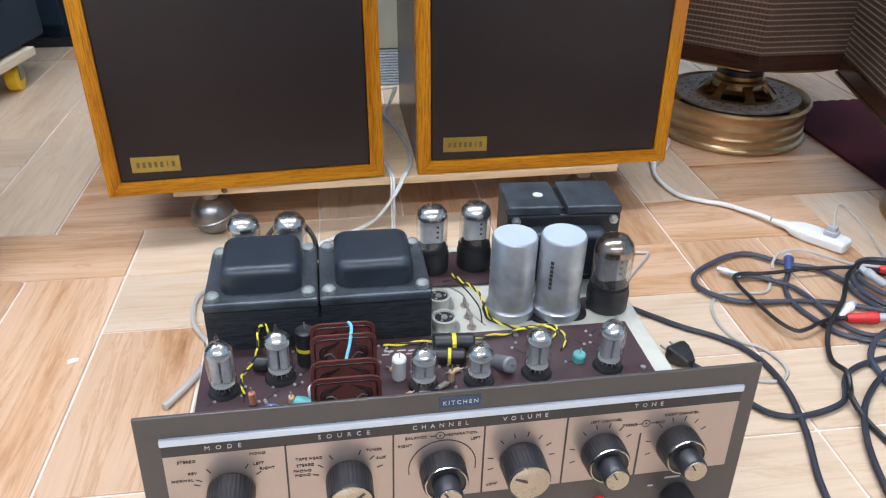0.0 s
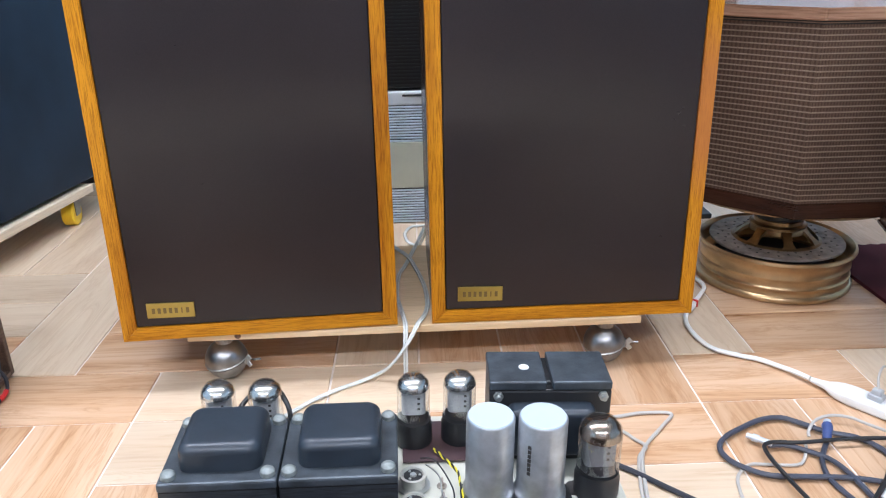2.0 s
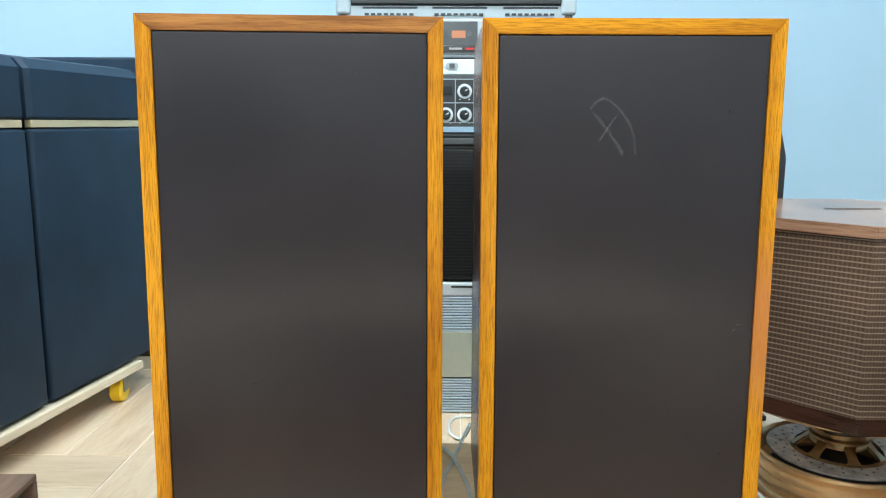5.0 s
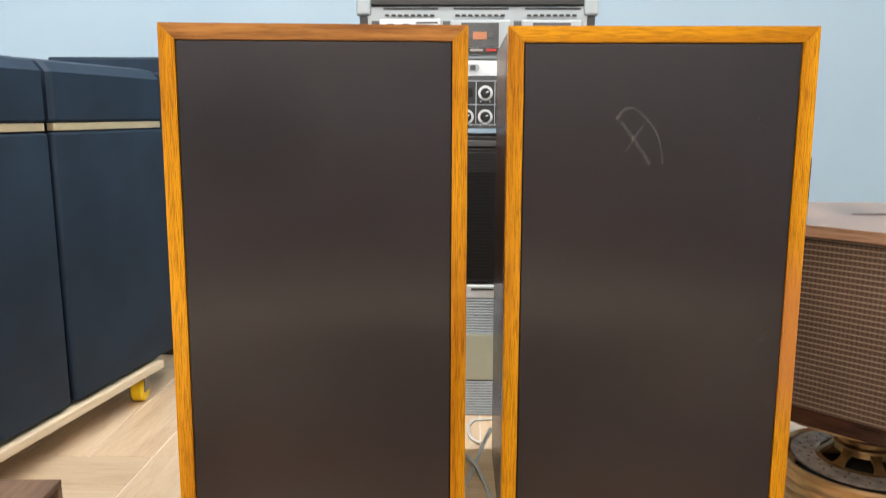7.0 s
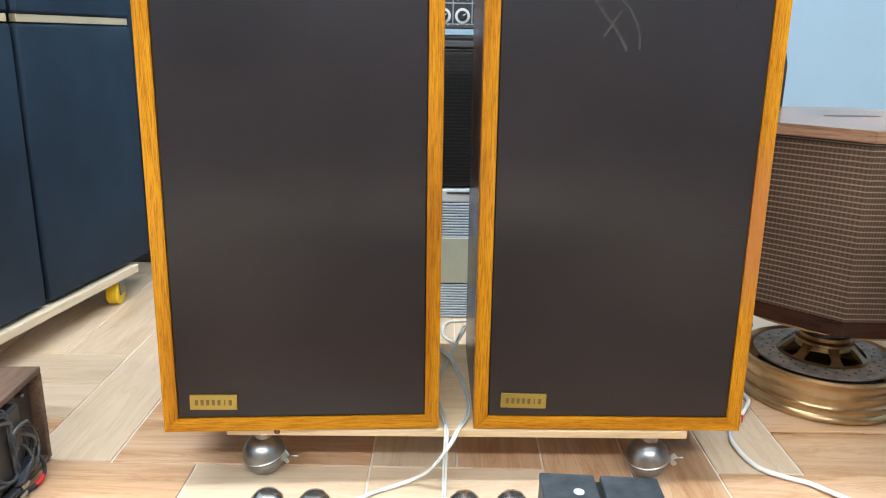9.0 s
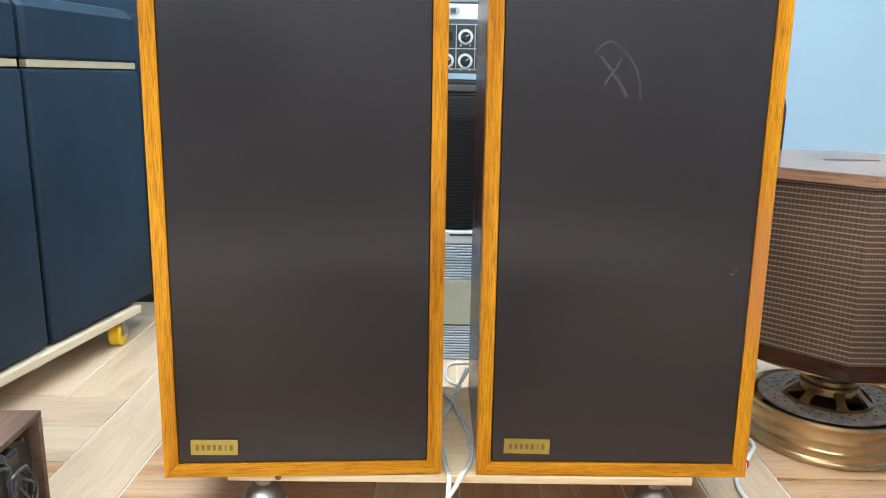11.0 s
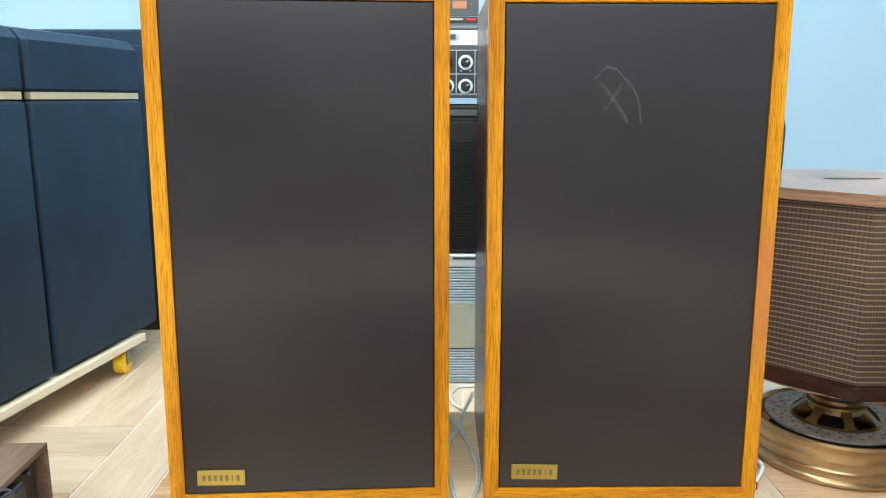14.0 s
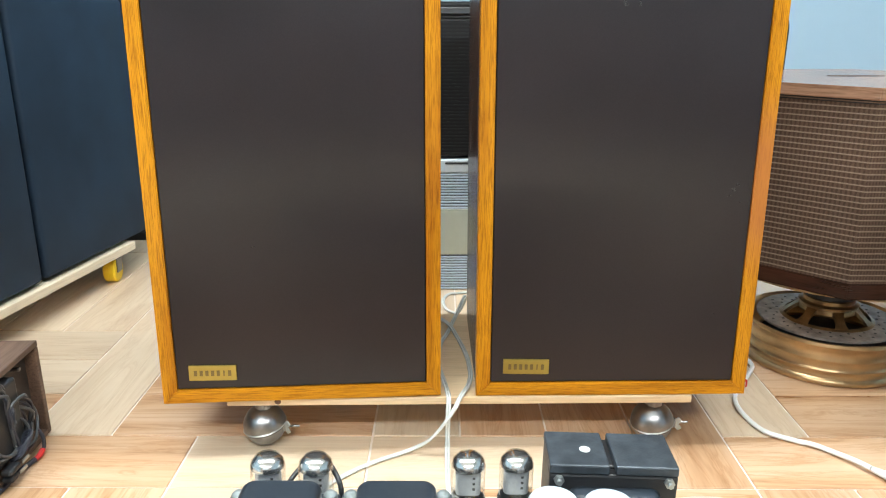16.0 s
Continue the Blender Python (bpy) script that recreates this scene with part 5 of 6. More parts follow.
for x in (-0.172, -0.141):
    part("oval_key", prism(rounded(0.025, 0.016, 0.0078), 0, 0.003, 0.0006), DECK_GREY, boom, m=pose(x, -0.0022, 0.2105, 90))
    part("key_mark", box(x - 0.0035, x + 0.0035, -0.0058, -0.005, 0.207, 0.214), RADIO_SILVER, boom)
for x0, x1 in ((-0.122, -0.078), (-0.118, -0.098)):
    part("print_bar", box(x0, x1, -0.003, -0.002, 0.2190 - (x0 + 0.122) * 2.2, 0.2222 - (x0 + 0.122) * 2.2), DECK_GREY, boom)
oval = part("band_key", prism(rounded(0.026, 0.014, 0.0068), 0, 0.0016, 0.0005), DECK_SILVER, boom, "silver oval key", m=pose(-0.007, -0.002, 0.1335, 90))
part("key_mark", prism(rounded(0.011, 0.010, 0.002), 0.0016, 0.0022), DECK_GREY, oval)
for z in (0.0363, 0.0836):
    for k in range(10):
        x = -0.209 + 0.0380 * k + 0.038
        if z > 0.05 and k == 4:
            part("meter_window", box(x - 0.010, x + 0.012, -0.0022, 0.0, z - 0.008, z + 0.010, 0.001), DECK_BLACK, boom, "small dark meter window")
            continue
        kn = part("level_knob", lathe([(0.0095, 0), (0.0095, 0.008), (0.0075, 0.011), (0, 0.011)], 24), BLACK, boom, m=pose(x, -0.001, z, 90), smooth=True)
        part("knob_ring", lathe([(0.0100, 0.0005), (0.0150, 0.0005), (0.0150, 0.0015), (0.0100, 0.0015), (0.0100, 0.0005)], 24), RADIO_SILVER, kn)
        part("knob_mark", box(-0.0009, 0.0009, 0.001, 0.007, 0.011, 0.0115), RADIO_SILVER, kn, m=pose(0, 0, 0, 0, 0, -60))
        for s in (-1, 1):
            part("scale_dot", rod(0.0016, 0.0003, 0.0012, 8), RADIO_SILVER, boom, m=pose(x + 0.0095 * s, -0.001, z - 0.0165, 90))
for z in (0.0205, 0.0605, 0.1075):
    part("panel_line", box(-0.222, 0.222, -0.0022, 0.0, z - 0.001, z + 0.001), DECK_SILVER, boom)
for k in range(12):
    x = -0.190 + 0.0380 * k
    part("panel_line", box(x - 0.0009, x + 0.0009, -0.0021, 0.0, 0.0220, 0.1065), DECK_SILVER, boom)

tuner = thing("cassette_receiver", pose(0.0145, EY, 0.8857), "black and silver cassette receiver on top of the stack", "receiver")
part("body", box(-0.222, 0.222, 0.004, 0.17, 0.006, 0.157, 0.004), DECK_DARK, tuner)
part("lower_panel", box(-0.222, 0.222, 0.0, 0.006, 0.006, 0.0462, 0.002), DECK_BLACK, tuner, "black lower panel")
part("upper_panel", box(-0.222, 0.222, -0.001, 0.006, 0.0468, 0.157, 0.002), DECK_SILVER, tuner, "silver upper panel")
part("cassette_bay", box(-0.1995, -0.0965, -0.006, 0.0, 0.0385, 0.148, 0.003), DECK_SILVER, tuner)
part("bay_rim", box(-0.1975, -0.0985, -0.0066, -0.005, 0.0405, 0.0425), DECK_DARK, tuner)
part("cassette_window", box(-0.1815, -0.1145, -0.0072, -0.005, 0.0575, 0.138, 0.002), WINDOW_DARK, tuner)
part("dial_window", box(-0.0495, 0.2095, -0.0025, 0.0, 0.0535, 0.145, 0.001), WINDOW_DARK, tuner)
part("dial_line", box(-0.042, 0.10, -0.0032, -0.002, 0.0595, 0.0612), INK_WHITE, tuner)
part("dial_line", box(-0.042, 0.10, -0.0032, -0.002, 0.0660, 0.0672), INK_WHITE, tuner)
part("tuning_knob", rod(0.018, 0, 0.014, 28, 0.002), DECK_SILVER, tuner, m=pose(0.174, -0.002, 0.0735, 90))
for k in range(6):
    part("piano_key", box(-0.1955 + 0.0158 * k, -0.1825 + 0.0158 * k, -0.007, 0.0, 0.0125, 0.0275, 0.002), DECK_DARK, tuner)
    part("key_print", box(-0.1915 + 0.0158 * k, -0.1865 + 0.0158 * k, -0.0008, 0.001, 0.0315, 0.0328), INK_WHITE, tuner)
for k in range(4):
    kn = part("volume_knob", lathe([(0.0100, 0), (0.0100, 0.010), (0.0085, 0.0120), (0, 0.0120)], 28), RADIO_SILVER, tuner, "silver round knob", m=pose(0.0215 + 0.0417 * k, 0.0, 0.0293, 90), smooth=True)
    part("knob_mark", box(-0.0006, 0.0006, 0.003, 0.0085, 0.0118, 0.0124), DECK_DARK, kn)
part("volume_knob", rod(0.0052, 0, 0.010, 18, 0.001), RADIO_SILVER, tuner, m=pose(0.1955, 0, 0.0288, 90))
for x in (-0.0365, -0.0145):
    part("jack_socket", lathe([(0.0022, 0.0005), (0.0042, 0.0005), (0.0042, 0.0015), (0.0022, 0.0015)], 16), DECK_GREY, tuner, m=pose(x, 0, 0.0293, 90))
for x0, x1, z in ((-0.0885, -0.0625, 0.0310), (-0.0885, -0.0645, 0.0275), (-0.020, -0.009, 0.0205), (0.014, 0.031, 0.0125)):
    part("print_bar", box(x0, x1, -0.001, 0.001, z, z + 0.002), INK_WHITE, tuner)
for x in (-0.205, 0.205):
    part("foot", box(x - 0.012, x + 0.012, 0.0, 0.05, -0.0105, 0.0065, 0.002), DECK_BLACK, tuner)
part("underside_rail", box(-0.19, 0.19, 0.012, 0.1, -0.0105, 0.0065), DECK_GREY, tuner)


# ---- wooden-cased receiver with a bundle of leads ----
case = thing("receiver", pose(-0.580, 0.0545, 0, 0, 0, 2.5), "wood-cased receiver standing on edge with black lead bundle", "receiver")
part("top_board", box(-0.30, 0.0, -0.34, 0.0, 0.137, 0.146, 0.0015), CASE_WOOD, case, "brown wood grain case board")
part("side_board", box(-0.30, 0.0, -0.010, 0.0, 0.004, 0.1365, 0.0015), CASE_WOOD, case)
part("base_board", box(-0.30, 0.0, -0.34, -0.0105, 0.004, 0.012, 0.001), CASE_WOOD, case)
part("rear_panel", box(-0.29, -0.016, -0.34, -0.0105, 0.0125, 0.1365), RECESS, case, "dark recessed rear panel")
for y in (-0.04, -0.30):
    for x in (-0.03, -0.27):
        part("foot", rod(0.008, 0.0, 0.0045, 12), BLACK_RUBBER, case, m=pose(x, y, 0))
part("stud", lathe([(0, 0), (0.0032, 0), (0.0032, 0.010), (0.0024, 0.012), (0, 0.012)], 14), STEEL, case, "bare metal stud", m=pose(-0.016, -0.047, 0.124, 0, 90, 0))
part("socket_block", box(-0.016, 0.004, -0.16, -0.075, 0.030, 0.128, 0.004), BLACK, case, "black socket block")
lead_bundle = thing("lead_bundle", pose(-0.583, -0.006, 0), "tied bundle of black and grey mains leads hanging", "cable")
dice = random.Random(5)


def wobble(s):
    return (dice.random() - 0.5) * s


for k in range(7):
    wide, tall = 1.0 - 0.09 * k + wobble(0.1), 1.0 - 0.06 * k + wobble(0.12)
    loop = [(0.010 + wobble(0.012), -0.040 + wide * y, 0.038 + tall * z) for y, z in ((0.0, 0.0), (-0.010, 0.030), (-0.002, 0.055), (0.026, 0.060), (0.052, 0.040), (0.058, 0.014), (0.036, -0.010))]
    part("lead", sweep(loop, 0.0021, 7, 5, True), BLACK_RUBBER if k % 3 else DARK_CABLE, lead_bundle, smooth=True)
for k in range(5):
    loop = [(0.012 + wobble(0.012), -0.046 - (0.8 + 0.12 * k) * y + wobble(0.006), 0.038 + (0.9 + 0.05 * k) * z + wobble(0.006)) for y, z in ((0.0, 0.0), (0.004, 0.040), (0.002, 0.078), (0.020, 0.094), (0.045, 0.090), (0.060, 0.050), (0.040, 0.010))]
    part("lead", sweep(loop, 0.0022, 7, 5, True), BLACK_RUBBER if k % 2 else DARK_CABLE, lead_bundle, smooth=True)
for k in range(4):
    ring = [(0.016 + 0.010 * math.cos(q), -0.042 + 0.014 * math.sin(q) + 0.003 * k, 0.034 + 0.003 * k + 0.008 * math.sin(q + 0.8)) for q in [2 * math.pi * s / 8 for s in range(8)]]
    part("tie", sweep(ring, 0.0026, 7, 4, True), BLACK_RUBBER, lead_bundle, smooth=True)
for k in range(2):
    part("plug", box(0.012, 0.026, -0.085, -0.060 - 0.008 * k, 0.012 + 0.010 * (1 - k), 0.020 + 0.010 * (1 - k), 0.003), BLACK, lead_bundle, "flat two-pin plug")
    part("plug_pin", box(0.024, 0.026, -0.056 - 0.008 * k, -0.040 - 0.008 * k, 0.0135 + 0.010 * (1 - k), 0.0185 + 0.010 * (1 - k), 0.0005), BOLT, lead_bundle, "flat plug pin")
part("lead", sweep([(0.014, 0.008, 0.036), (0.018, 0.010, 0.024), (0.020, 0.006, 0.012), (0.020, 0.0, 0.008)], 0.0026, 8, 4), BLACK_RUBBER, lead_bundle)
part("plug_sleeve", sweep([(0.020, 0.001, 0.009), (0.020, -0.008, 0.006), (0.018, -0.016, 0.0045)], 0.0036, 10, 3), RED, lead_bundle, "red plug sleeve")
part("lead", sweep([(0.018, -0.016, 0.0045), (0.012, -0.04, 0.004), (0.004, -0.08, 0.004), (0.012, -0.12, 0.004), (-0.02, -0.15, 0.004), (-0.05, -0.12, 0.004)], 0.0035, 8, 6), BLACK_RUBBER, lead_bundle)
part("lead", sweep([(0.01, -0.05, 0.020), (0.012, -0.065, 0.006), (0.008, -0.10, 0.005), (-0.010, -0.14, 0.005), (-0.03, -0.10, 0.006)], 0.0035, 8, 6), BLACK_RUBBER, lead_bundle)


# ---- leads and small things on the floor ----
def lead(name, points, r, mat, label):
    return tagged(part(name, sweep(points, r * 0.85 if mat in (BLACK_RUBBER, BLACK) else r, 8, 6), mat, smooth=True), label, "cable")


def twin_lead(name, points, r, mat, label):
    """Two strands side by side along one line."""
    path = [Vector(p) for p in points]
    bm = bmesh.new()
    for side in (-1, 1):
        strand = []
        for k, q in enumerate(path):
            d = path[min(k + 1, len(path) - 1)] - path[max(k - 1, 0)]
            across = Vector((d.y, -d.x, 0.0)).normalized()
            strand.append(tuple(q + across * side * r * 0.95))
        join(bm, sweep(strand, r, 8, 6))
    return tagged(part(name, bm, mat, smooth=True), label, "cable")


lead("white_lead", [(0.43, 0.33, 0.005), (0.47, 0.335, 0.005), (0.508, 0.312, 0.006), (0.518, 0.262, 0.008), (0.492, 0.212, 0.012), (0.455, 0.166, 0.007), (0.440, 0.115, 0.005), (0.449, 0.052, 0.005), (0.480, 0.024, 0.005), (0.506, 0.010, 0.005), (0.525, -0.012, 0.006), (0.540, -0.034, 0.008), (0.551, -0.053, 0.0087)], 0.0036, WHITE_CABLE, "white rubber power lead lying on the tiles")
tie = thing("cable_tag", pose(0.464, 0.180, 0.010, 0, 0, 50), "white plastic cable joint with a red band", "cable tag")
part("sleeve", box(-0.016, 0.012, -0.008, 0.008, -0.006, 0.006, 0.003), WHITE_PLASTIC, tie)
part("red_band", box(0.0125, 0.016, -0.009, 0.009, -0.007, 0.007, 0.002), RED, tie)
strip = thing("power_strip", pose(0.589, -0.105, 0.0, 0, 0, -53) @ Matrix.Scale(0.78, 4), "white plastic power strip with grey plug on tiles", "power strip")
shell = loft([(0.013, 0.013, 0.006, -0.060), (0.018, 0.015, 0.007, -0.051), (0.030, 0.019, 0.008, -0.041), (0.039, 0.0212, 0.008, -0.029), (0.0425, 0.022, 0.007, -0.012), (0.041, 0.022, 0.007, 0.050), (0.038, 0.021, 0.007, 0.057), (0.030, 0.016, 0.006, 0.060)])
part("body", shell, WHITE_PLASTIC, strip, m=Matrix(((0, 0, 1, 0), (1, 0, 0, 0), (0, 1, 0, 0.0115), (0, 0, 0, 1))), smooth=True)
for x in (-0.014, 0.014, 0.040):
    for dy in (-0.006, 0.006):
        part("socket_slot", box(x - 0.004, x + 0.004, dy - 0.001, dy + 0.001, 0.0215, 0.0223), INK_DARK, strip)
part("strain_relief", lathe([(0.0046, 0), (0.0068, 0.02), (0.0078, 0.030)], 16), WHITE_PLASTIC, strip, m=pose(-0.080, 0, 0.011, 0, 90, 0))
plug = thing("grey_plug", pose(0.602, -0.122, 0.0174, 0, 0, -53) @ Matrix.Scale(0.7, 4), "grey moulded plug pushed into the power strip", "plug")
part("body", join(box(-0.013, 0.013, -0.011, 0.011, 0.0, 0.012, 0.003), box(-0.009, 0.009, -0.008, 0.008, 0.010, 0.022, 0.003)), GREY_PLASTIC, plug)
lead("thin_grey_lead", [(0.602, -0.122, 0.031), (0.609, -0.108, 0.048), (0.632, -0.090, 0.045), (0.660, -0.112, 0.02), (0.662, -0.155, 0.003), (0.650, -0.200, 0.003)], 0.0016, GREY_CABLE, "thin grey lead rising from the plug")

z1 = 0.0045
lead("black_mains_lead", flat_z([(0.18, -0.180), (0.215, -0.198), (0.247, -0.22), (0.29, -0.262), (0.317, -0.287), (0.345, -0.307), (0.365, -0.328), (0.376, -0.35), (0.381, -0.375), (0.381, -0.403), (0.377, -0.43), (0.365, -0.475), (0.345, -0.53), (0.33, -0.60)], 0.0042), 0.0040, BLACK_RUBBER, "black rubber twin mains lead running past the amplifier")
lead("slate_lead", flat_z([(0.65, -0.315), (0.583, -0.29), (0.531, -0.267), (0.492, -0.256), (0.442, -0.251), (0.407, -0.246), (0.384, -0.231), (0.371, -0.213), (0.37, -0.192), (0.384, -0.173), (0.414, -0.154), (0.445, -0.139), (0.471, -0.137), (0.49, -0.15), (0.513, -0.17), (0.545, -0.185), (0.562, -0.212), (0.564, -0.249), (0.579, -0.296), (0.62, -0.34)], 0.006), 0.0034, SLATE, "slate grey loop of rubber lead on the tiles")
lead("black_lead", flat_z([(0.68, -0.21), (0.609, -0.199), (0.54, -0.193), (0.468, -0.196), (0.437, -0.193), (0.422, -0.198), (0.418, -0.212), (0.419, -0.237), (0.426, -0.288), (0.432, -0.308), (0.441, -0.319), (0.457, -0.316), (0.476, -0.307), (0.496, -0.302), (0.517, -0.302)], 0.0115), 0.0030, BLACK, "thin black signal lead")
lead("black_lead", [(0.68, -0.19, 0.008), (0.633, -0.197, 0.014), (0.601, -0.197, 0.018), (0.579, -0.209, 0.018), (0.560, -0.227, 0.016), (0.529, -0.269, 0.016), (0.503, -0.296, 0.018), (0.484, -0.314, 0.012), (0.469, -0.338, 0.005), (0.453, -0.372, 0.008), (0.454, -0.396, 0.012), (0.447, -0.417, 0.006), (0.435, -0.435, 0.012), (0.437, -0.469, 0.005), (0.45, -0.56, 0.004)], 0.0036, BLACK, "black lead crossing the tangle")
lead("black_lead", flat_z([(0.296, -0.352), (0.315, -0.382), (0.323, -0.404), (0.335, -0.427), (0.347, -0.44), (0.369, -0.447), (0.401, -0.443), (0.428, -0.433), (0.44, -0.419), (0.45, -0.402), (0.463, -0.389), (0.49, -0.377), (0.533, -0.369), (0.60, -0.36)], 0.0050), 0.0038, BLACK_RUBBER, "black lead running from the mains plug")
lead("slate_lead", flat_z([(0.504, -0.188), (0.481, -0.222), (0.473, -0.253), (0.477, -0.278), (0.484, -0.3), (0.494, -0.32), (0.509, -0.332), (0.544, -0.352), (0.60, -0.37)], 0.0045), 0.0032, SLATE, "slate grey signal lead with a blue plug")
lead("slate_lead", flat_z([(0.430, -0.192), (0.453, -0.194), (0.474, -0.208), (0.49, -0.223), (0.498, -0.246), (0.501, -0.275), (0.504, -0.301), (0.515, -0.322), (0.53, -0.332), (0.557, -0.332), (0.62, -0.33)], 0.0060), 0.0032, SLATE, "slate grey signal lead with a bare plug")
lead("slate_lead", flat_z([(0.61, -0.305), (0.564, -0.321), (0.546, -0.328), (0.523, -0.344), (0.503, -0.368), (0.497, -0.387), (0.494, -0.42), (0.496, -0.47)], 0.0050), 0.0036, SLATE, "slate grey lead curling over the tiles")
lead("thick_black_lead", flat_z([(0.58, -0.36), (0.524, -0.385), (0.497, -0.399), (0.467, -0.422), (0.439, -0.453), (0.41, -0.51), (0.385, -0.60)], 0.0062), 0.0040, BLACK_RUBBER, "thick black rubber lead")
lead("slate_lead", flat_z([(0.70, -0.20), (0.646, -0.188), (0.618, -0.182), (0.595, -0.193), (0.573, -0.219), (0.567, -0.245), (0.572, -0.273), (0.583, -0.288), (0.63, -0.31)], 0.0125), 0.0036, SLATE, "slate grey lead bundled by the power strip")
lead("slate_lead", flat_z([(0.66, -0.21), (0.61, -0.203), (0.587, -0.215), (0.589, -0.243), (0.605, -0.268), (0.65, -0.29)], 0.0085), 0.0036, SLATE, "slate grey lead bundled by the power strip")
lead("grey_lead", flat_z([(0.22, -0.118), (0.263, -0.116), (0.298, -0.110), (0.336, -0.114), (0.318, -0.139), (0.288, -0.173), (0.274, -0.199), (0.264, -0.242), (0.256, -0.289), (0.255, -0.316), (0.258, -0.338)], 0.0030), 0.0024, GREY_CABLE, "grey twin lead on the tiles")
lead("grey_lead", flat_z([(0.235, -0.128), (0.263, -0.147), (0.274, -0.164), (0.284, -0.180), (0.270, -0.200), (0.259, -0.242), (0.251, -0.289), (0.248, -0.322), (0.241, -0.340)], 0.0028), 0.0022, GREY_CABLE, "grey twin lead on the tiles")
for k, (dx, dy) in enumerate(((0.012, -0.012), (0.004, -0.016), (-0.006, -0.015), (-0.012, -0.009))):
    lead("wire_strand", [(0.255, -0.326, 0.004), (0.255 + dx * 0.6, -0.332 + dy * 0.5, 0.010 + 0.002 * k), (0.255 + dx, -0.332 + dy, 0.006)], 0.0007, BOLT, "bare wire strand at the lead end")
lead("grey_lead", flat_z([(0.478, -0.186), (0.476, -0.194), (0.462, -0.217), (0.448, -0.226), (0.417, -0.223), (0.394, -0.222), (0.373, -0.241), (0.365, -0.265), (0.363, -0.288), (0.37, -0.316), (0.39, -0.332), (0.4, -0.356), (0.399, -0.376), (0.386, -0.389), (0.365, -0.389), (0.343, -0.378), (0.329, -0.372), (0.312, -0.378)], 0.0024), 0.0020, GREY_CABLE, "thin grey lead on the tiles")
lead("grey_lead", [(0.487, -0.178, 0.006), (0.489, -0.172, 0.010), (0.505, -0.155, 0.012), (0.528, -0.145, 0.012), (0.551, -0.150, 0.012), (0.569, -0.169, 0.012), (0.587, -0.195, 0.016), (0.62, -0.21, 0.018)], 0.0020, GREY_CABLE, "thin grey lead on the tiles")
twin_lead("speaker_wire", [(-0.05, 0.36, 0.0815), (-0.024, 0.304, 0.0815), (-0.002, 0.249, 0.0865), (0.010, 0.209, 0.0825), (0.018, 0.171, 0.0815), (0.024, 0.130, 0.0815), (0.026, 0.096, 0.0815), (0.026, 0.068, 0.0815), (0.021, 0.039, 0.0815), (0.011, 0.010, 0.0825), (0.001, -0.006, 0.070), (-0.014, -0.010, 0.048), (-0.032, -0.006, 0.024), (-0.052, 0.0, 0.008), (-0.075, -0.008, 0.003), (-0.110, -0.030, 0.003), (-0.150, -0.066, 0.003), (-0.20, -0.13, 0.003), (-0.21, -0.2, 0.003)], 0.0018, CLEAR_CABLE, "pale clear twin speaker wire")
twin_lead("speaker_wire", [(0.05, 0.632, 0.003), (0.024, 0.626, 0.003), (0.003, 0.620, 0.003), (-0.009, 0.59, 0.003), (-0.009, 0.558, 0.003), (-0.001, 0.526, 0.003), (0.018, 0.49, 0.012), (0.030, 0.44, 0.055), (0.029, 0.395, 0.083), (0.021, 0.358, 0.0815), (0.013, 0.318, 0.0815), (0.003, 0.268, 0.0815), (-0.007, 0.221, 0.0815), (-0.016, 0.188, 0.0815), (-0.019, 0.146, 0.0815), (-0.019, 0.102, 0.0815), (-0.013, 0.061, 0.0815), (-0.008, 0.027, 0.0815), (-0.006, 0.004, 0.081), (-0.007, -0.007, 0.060), (-0.0075, -0.008, 0.030), (-0.008, -0.020, 0.004), (-0.008, -0.06, 0.003), (-0.006, -0.12, 0.003), (0.0, -0.26, 0.003)], 0.0018, CLEAR_CABLE, "pale clear twin speaker wire")
lead("grey_lead", flat_z([(-0.215, -0.27), (-0.242, -0.241), (-0.263, -0.200), (-0.265, -0.150), (-0.245, -0.125), (-0.19, -0.13)], 0.0032), 0.0030, GREY_CABLE, "grey twin lead beside the amplifier")
lead("grey_lead", flat_z([(-0.270, -0.350), (-0.252, -0.318), (-0.236, -0.286), (-0.21, -0.26)], 0.0042), 0.0040, GREY_CABLE, "grey twin lead beside the amplifier")


mains_plug = thing("mains_plug", pose(0.288, -0.345, 0.0, 0, 0, 112) @ Matrix.Scale(0.72, 4), "black moulded two-pin mains plug lying on the tiles", "plug")
part("body", loft([(0.016, 0.010, 0.003, -0.020), (0.026, 0.020, 0.004, -0.010), (0.036, 0.027, 0.004, 0.004), (0.037, 0.029, 0.004, 0.014), (0.033, 0.025, 0.004, 0.018)]), BLACK, mains_plug, m=Matrix(((0, 0, 1, 0), (1, 0, 0, 0), (0, 1, 0, 0.0145), (0, 0, 0, 1))))
for s in (-1, 1):
    part("pin", rod(0.0021, 0.017, 0.036, 10, 0.0008), BOLT, mains_plug, "bright round pin", m=pose(0, 0.0095 * s, 0.0150, 0, 90, 0))


def phono_plug(x, y, z, turn, mat, label, size):
    p = thing("phono_plug", pose(x, y, z, 0, 0, turn) @ Matrix.Scale(size, 4), label, "plug", "phono plugs")
    part("barrel", lathe([(0.0032, 0), (0.0048, 0.003), (0.0048, 0.020), (0.0060, 0.022), (0.0060, 0.030), (0, 0.030)], 18), mat, p, m=pose(0, 0, 0, 0, 90, 0), smooth=True)
    part("shell", lathe([(0.0040, 0.030), (0.0042, 0.031), (0.0042, 0.039), (0.0030, 0.039), (0.0030, 0.032)], 18), SILVER, p, m=pose(0, 0, 0, 0, 90, 0))
    return p


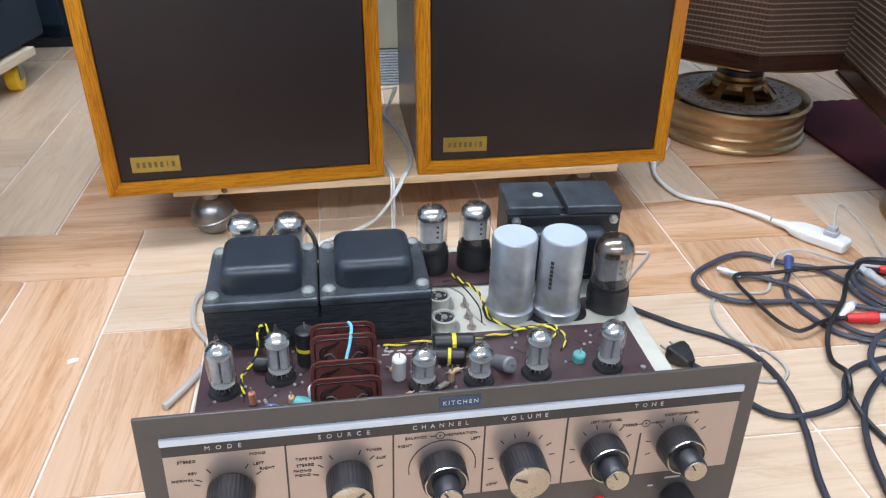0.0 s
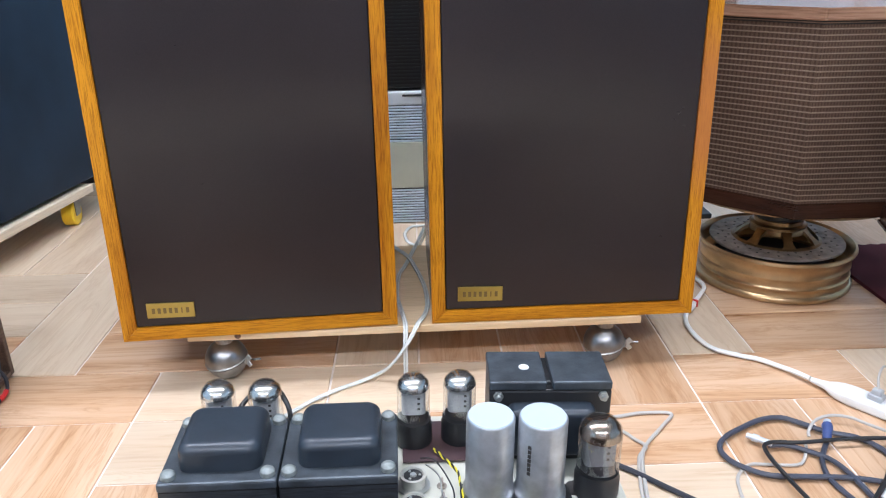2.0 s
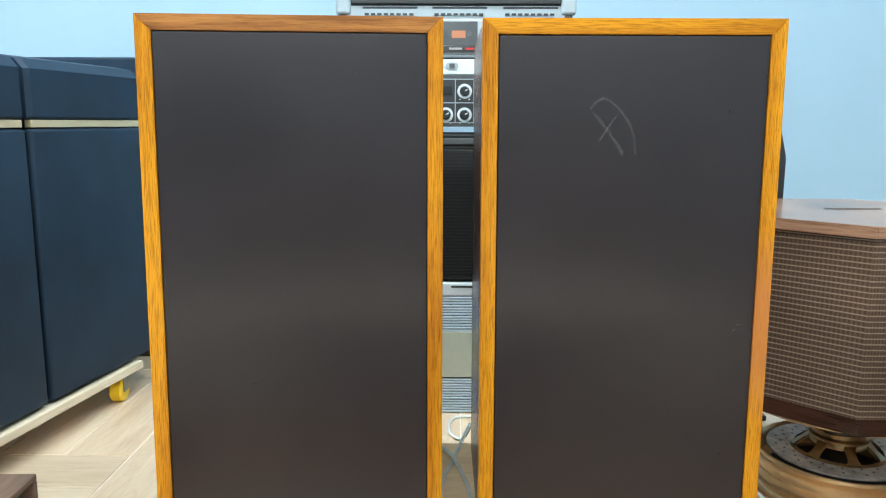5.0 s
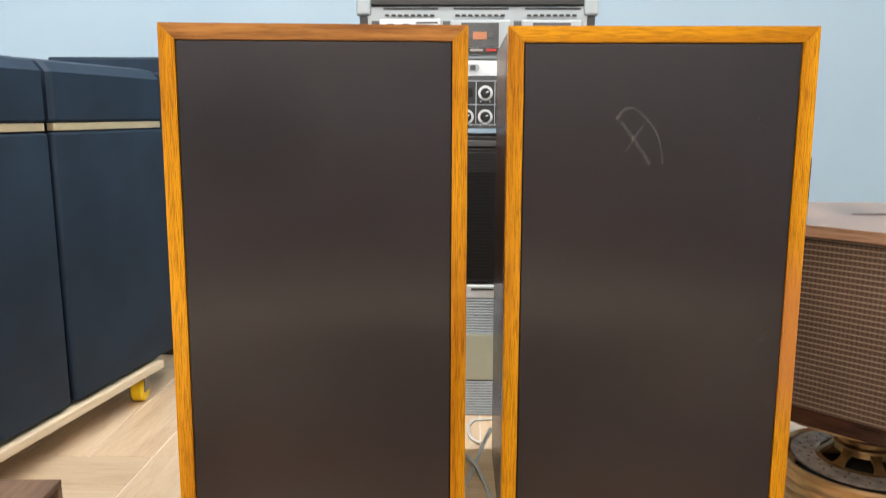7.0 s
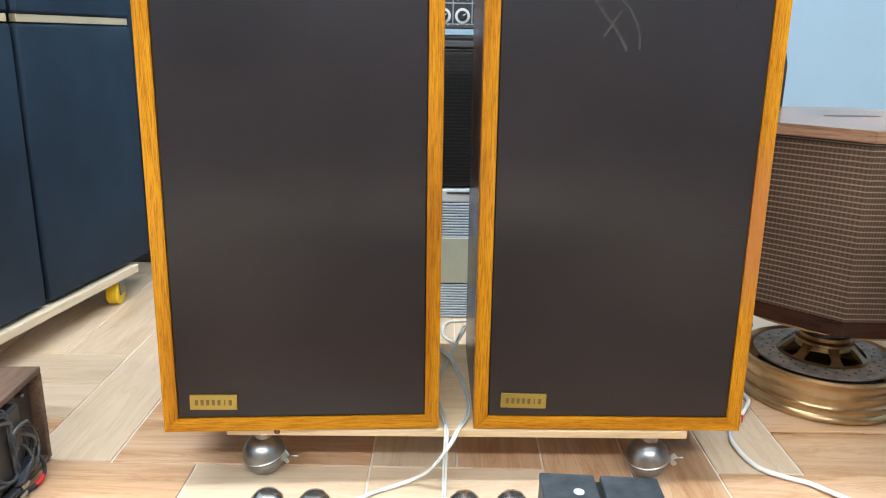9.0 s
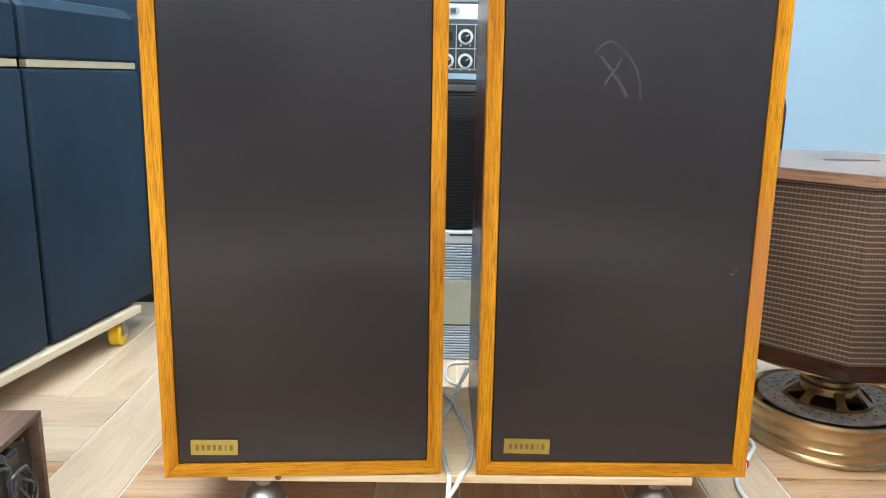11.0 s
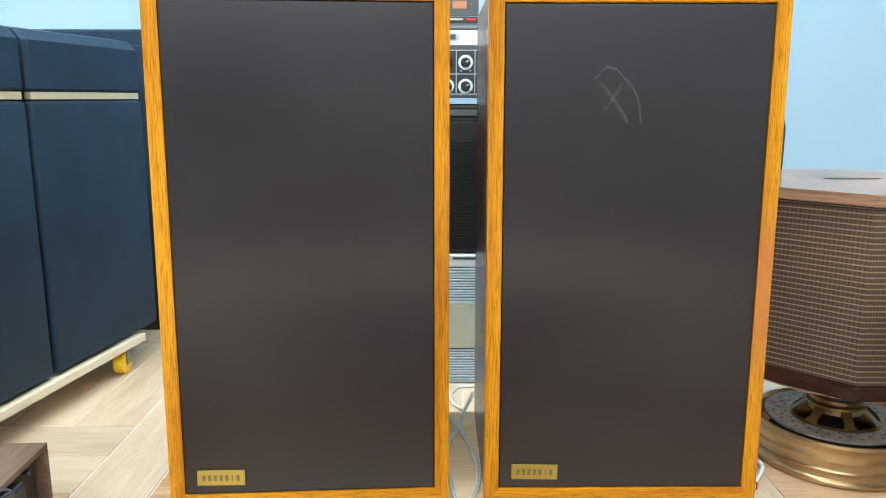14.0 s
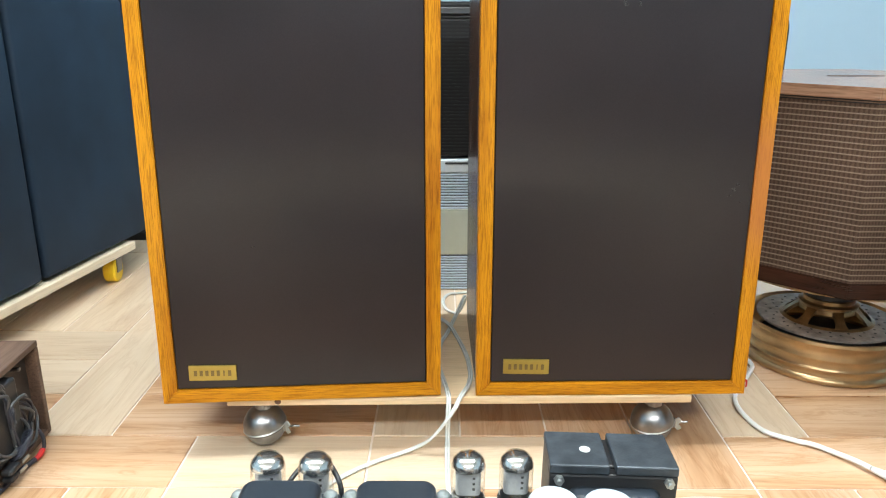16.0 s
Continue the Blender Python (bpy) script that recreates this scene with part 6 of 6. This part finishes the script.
phono_plug(0.514, -0.301, 0.010, -5, RED, "red phono plug lying among the leads", 1.25)
phono_plug(0.507, -0.297, 0.009, 36, WHITE_PLASTIC, "white phono plug lying among the leads", 1.1)
phono_plug(0.434, -0.194, 0.009, 140, SILVER, "bare metal phono plug on the lead end", 0.8)
phono_plug(0.503, -0.190, 0.008, 62, BLUE, "dark blue phono plug standing on the lead", 1.1)
phono_plug(0.600, -0.250, 0.016, 100, GREY_PLASTIC, "grey phono plug lying among the leads", 1.1)
phono_plug(0.616, -0.211, 0.016, -25, RED, "red phono plug lying among the leads", 1.2)
tagged(part("paper_scrap", prism([(-0.006, -0.003), (0.005, -0.004), (0.007, 0.001), (0.0, 0.004), (-0.004, 0.003)], 0.0002, 0.0008), PAPER, m=pose(-0.387, -0.255, 0, 0, 0, 30)), "tiny scrap of white paper on the tiles", "paper scrap")


# ---- tiled floor: ceramic planks printed like wood ----
floor = tagged(part("floor", box(WX0, WX1, WY0, WY1, -0.05, -0.0022), GROUT), "glazed wood-look plank tiles with pale joints", "floor", kind="structure")
UNIT, FX, FY = 0.1258, -0.3665, 0.0465
SKEW = pose(FX, FY, 0, 0, 0, -0.45) @ pose(-FX, -FY, 0)
PLANKS = {}


def plank_mesh(n):
    if n not in PLANKS:
        g = 0.0015
        ob = part("tile", box(g, n * UNIT - g, g, UNIT - g, -0.008, 0.0, 0.0008, 1), TILE_PALE)
        PLANKS[n] = {TILE_PALE: ob.data, TILE_ORANGE: ob.data.copy()}
        PLANKS[n][TILE_ORANGE].materials[0] = TILE_ORANGE
        bpy.data.objects.remove(ob)
    return PLANKS[n]


def plank_pose(i, j, n, upright):
    return SKEW @ (pose(FX + UNIT * (i + 1), FY + UNIT * j, 0, 0, 0, 90) if upright else pose(FX + UNIT * i, FY + UNIT * j, 0))


laid, taken = [], set()


def lay(i, j, n, upright, tone):
    if FY + UNIT * (j + (n if upright else 1)) > WY1 + 0.05 or FX + UNIT * (i + (1 if upright else n)) > WX1 + 0.05:
        return False
    cells = [(i, j + k) if upright else (i + k, j) for k in range(n)]
    if any(c in taken for c in cells):
        return False
    taken.update(cells)
    laid.append((i, j, n, upright, tone))
    return True


P, O = TILE_PALE, TILE_ORANGE
for row in (
    (-4, -1, 4, 0, O), (-1, -4, 3, 1, O), (-2, -4, 3, 1, O), (0, -1, 2, 0, P), (0, -2, 3, 0, P), (0, -4, 2, 1, O), (1, -4, 2, 1, O),
    (-2, 0, 4, 1, P), (-1, 0, 3, 0, O), (-1, 1, 3, 0, O), (-5, 0, 3, 0, O), (-5, 1, 3, 0, P), (-5, 2, 3, 0, P), (-3, 3, 4, 1, P),
    (2, -1, 2, 0, P), (2, 0, 1, 1, P), (3, 0, 2, 1, O), (4, -1, 2, 1, O), (5, -1, 3, 1, O), (6, 0, 3, 1, P),
    (7, 0, 4, 0, O), (7, 1, 4, 0, O), (6, -1, 2, 0, O), (8, -2, 2, 1, P), (6, -3, 2, 1, O), (7, -3, 2, 1, O), (3, -2, 3, 0, O), (4, -3, 2, 0, P),
):
    lay(*row)
dice = random.Random(4)
for j in range(-29, 11):
    for i in range(-17, 22):
        if (i, j) in taken:
            continue
        upright = dice.random() < 0.5
        for n in (4, 3, 2, 1):
            if lay(i, j, n, upright, P if dice.random() < 0.5 or j < -3 else O):
                break
            if lay(i, j, n, not upright, P if dice.random() < 0.5 or j < -3 else O):
                break
near = lambda r: abs(FX + UNIT * r[0]) < 1.15 and -0.75 < FY + UNIT * r[1] < 0.95  # noqa: E731
for i, j, n, upright, tone in [r for r in laid if near(r)]:
    o = new("tile", plank_mesh(n)[tone])
    o.parent = floor
    o.matrix_local = plank_pose(i, j, n, upright)
rest = bmesh.new()
for i, j, n, upright, tone in [r for r in laid if not near(r)]:
    g = 0.0015
    join(rest, box(g, n * UNIT - g, g, UNIT - g, -0.008, 0.0), plank_pose(i, j, n, upright))
tagged(part("far_tiles", rest, TILE_PALE, floor), kind="stuff")
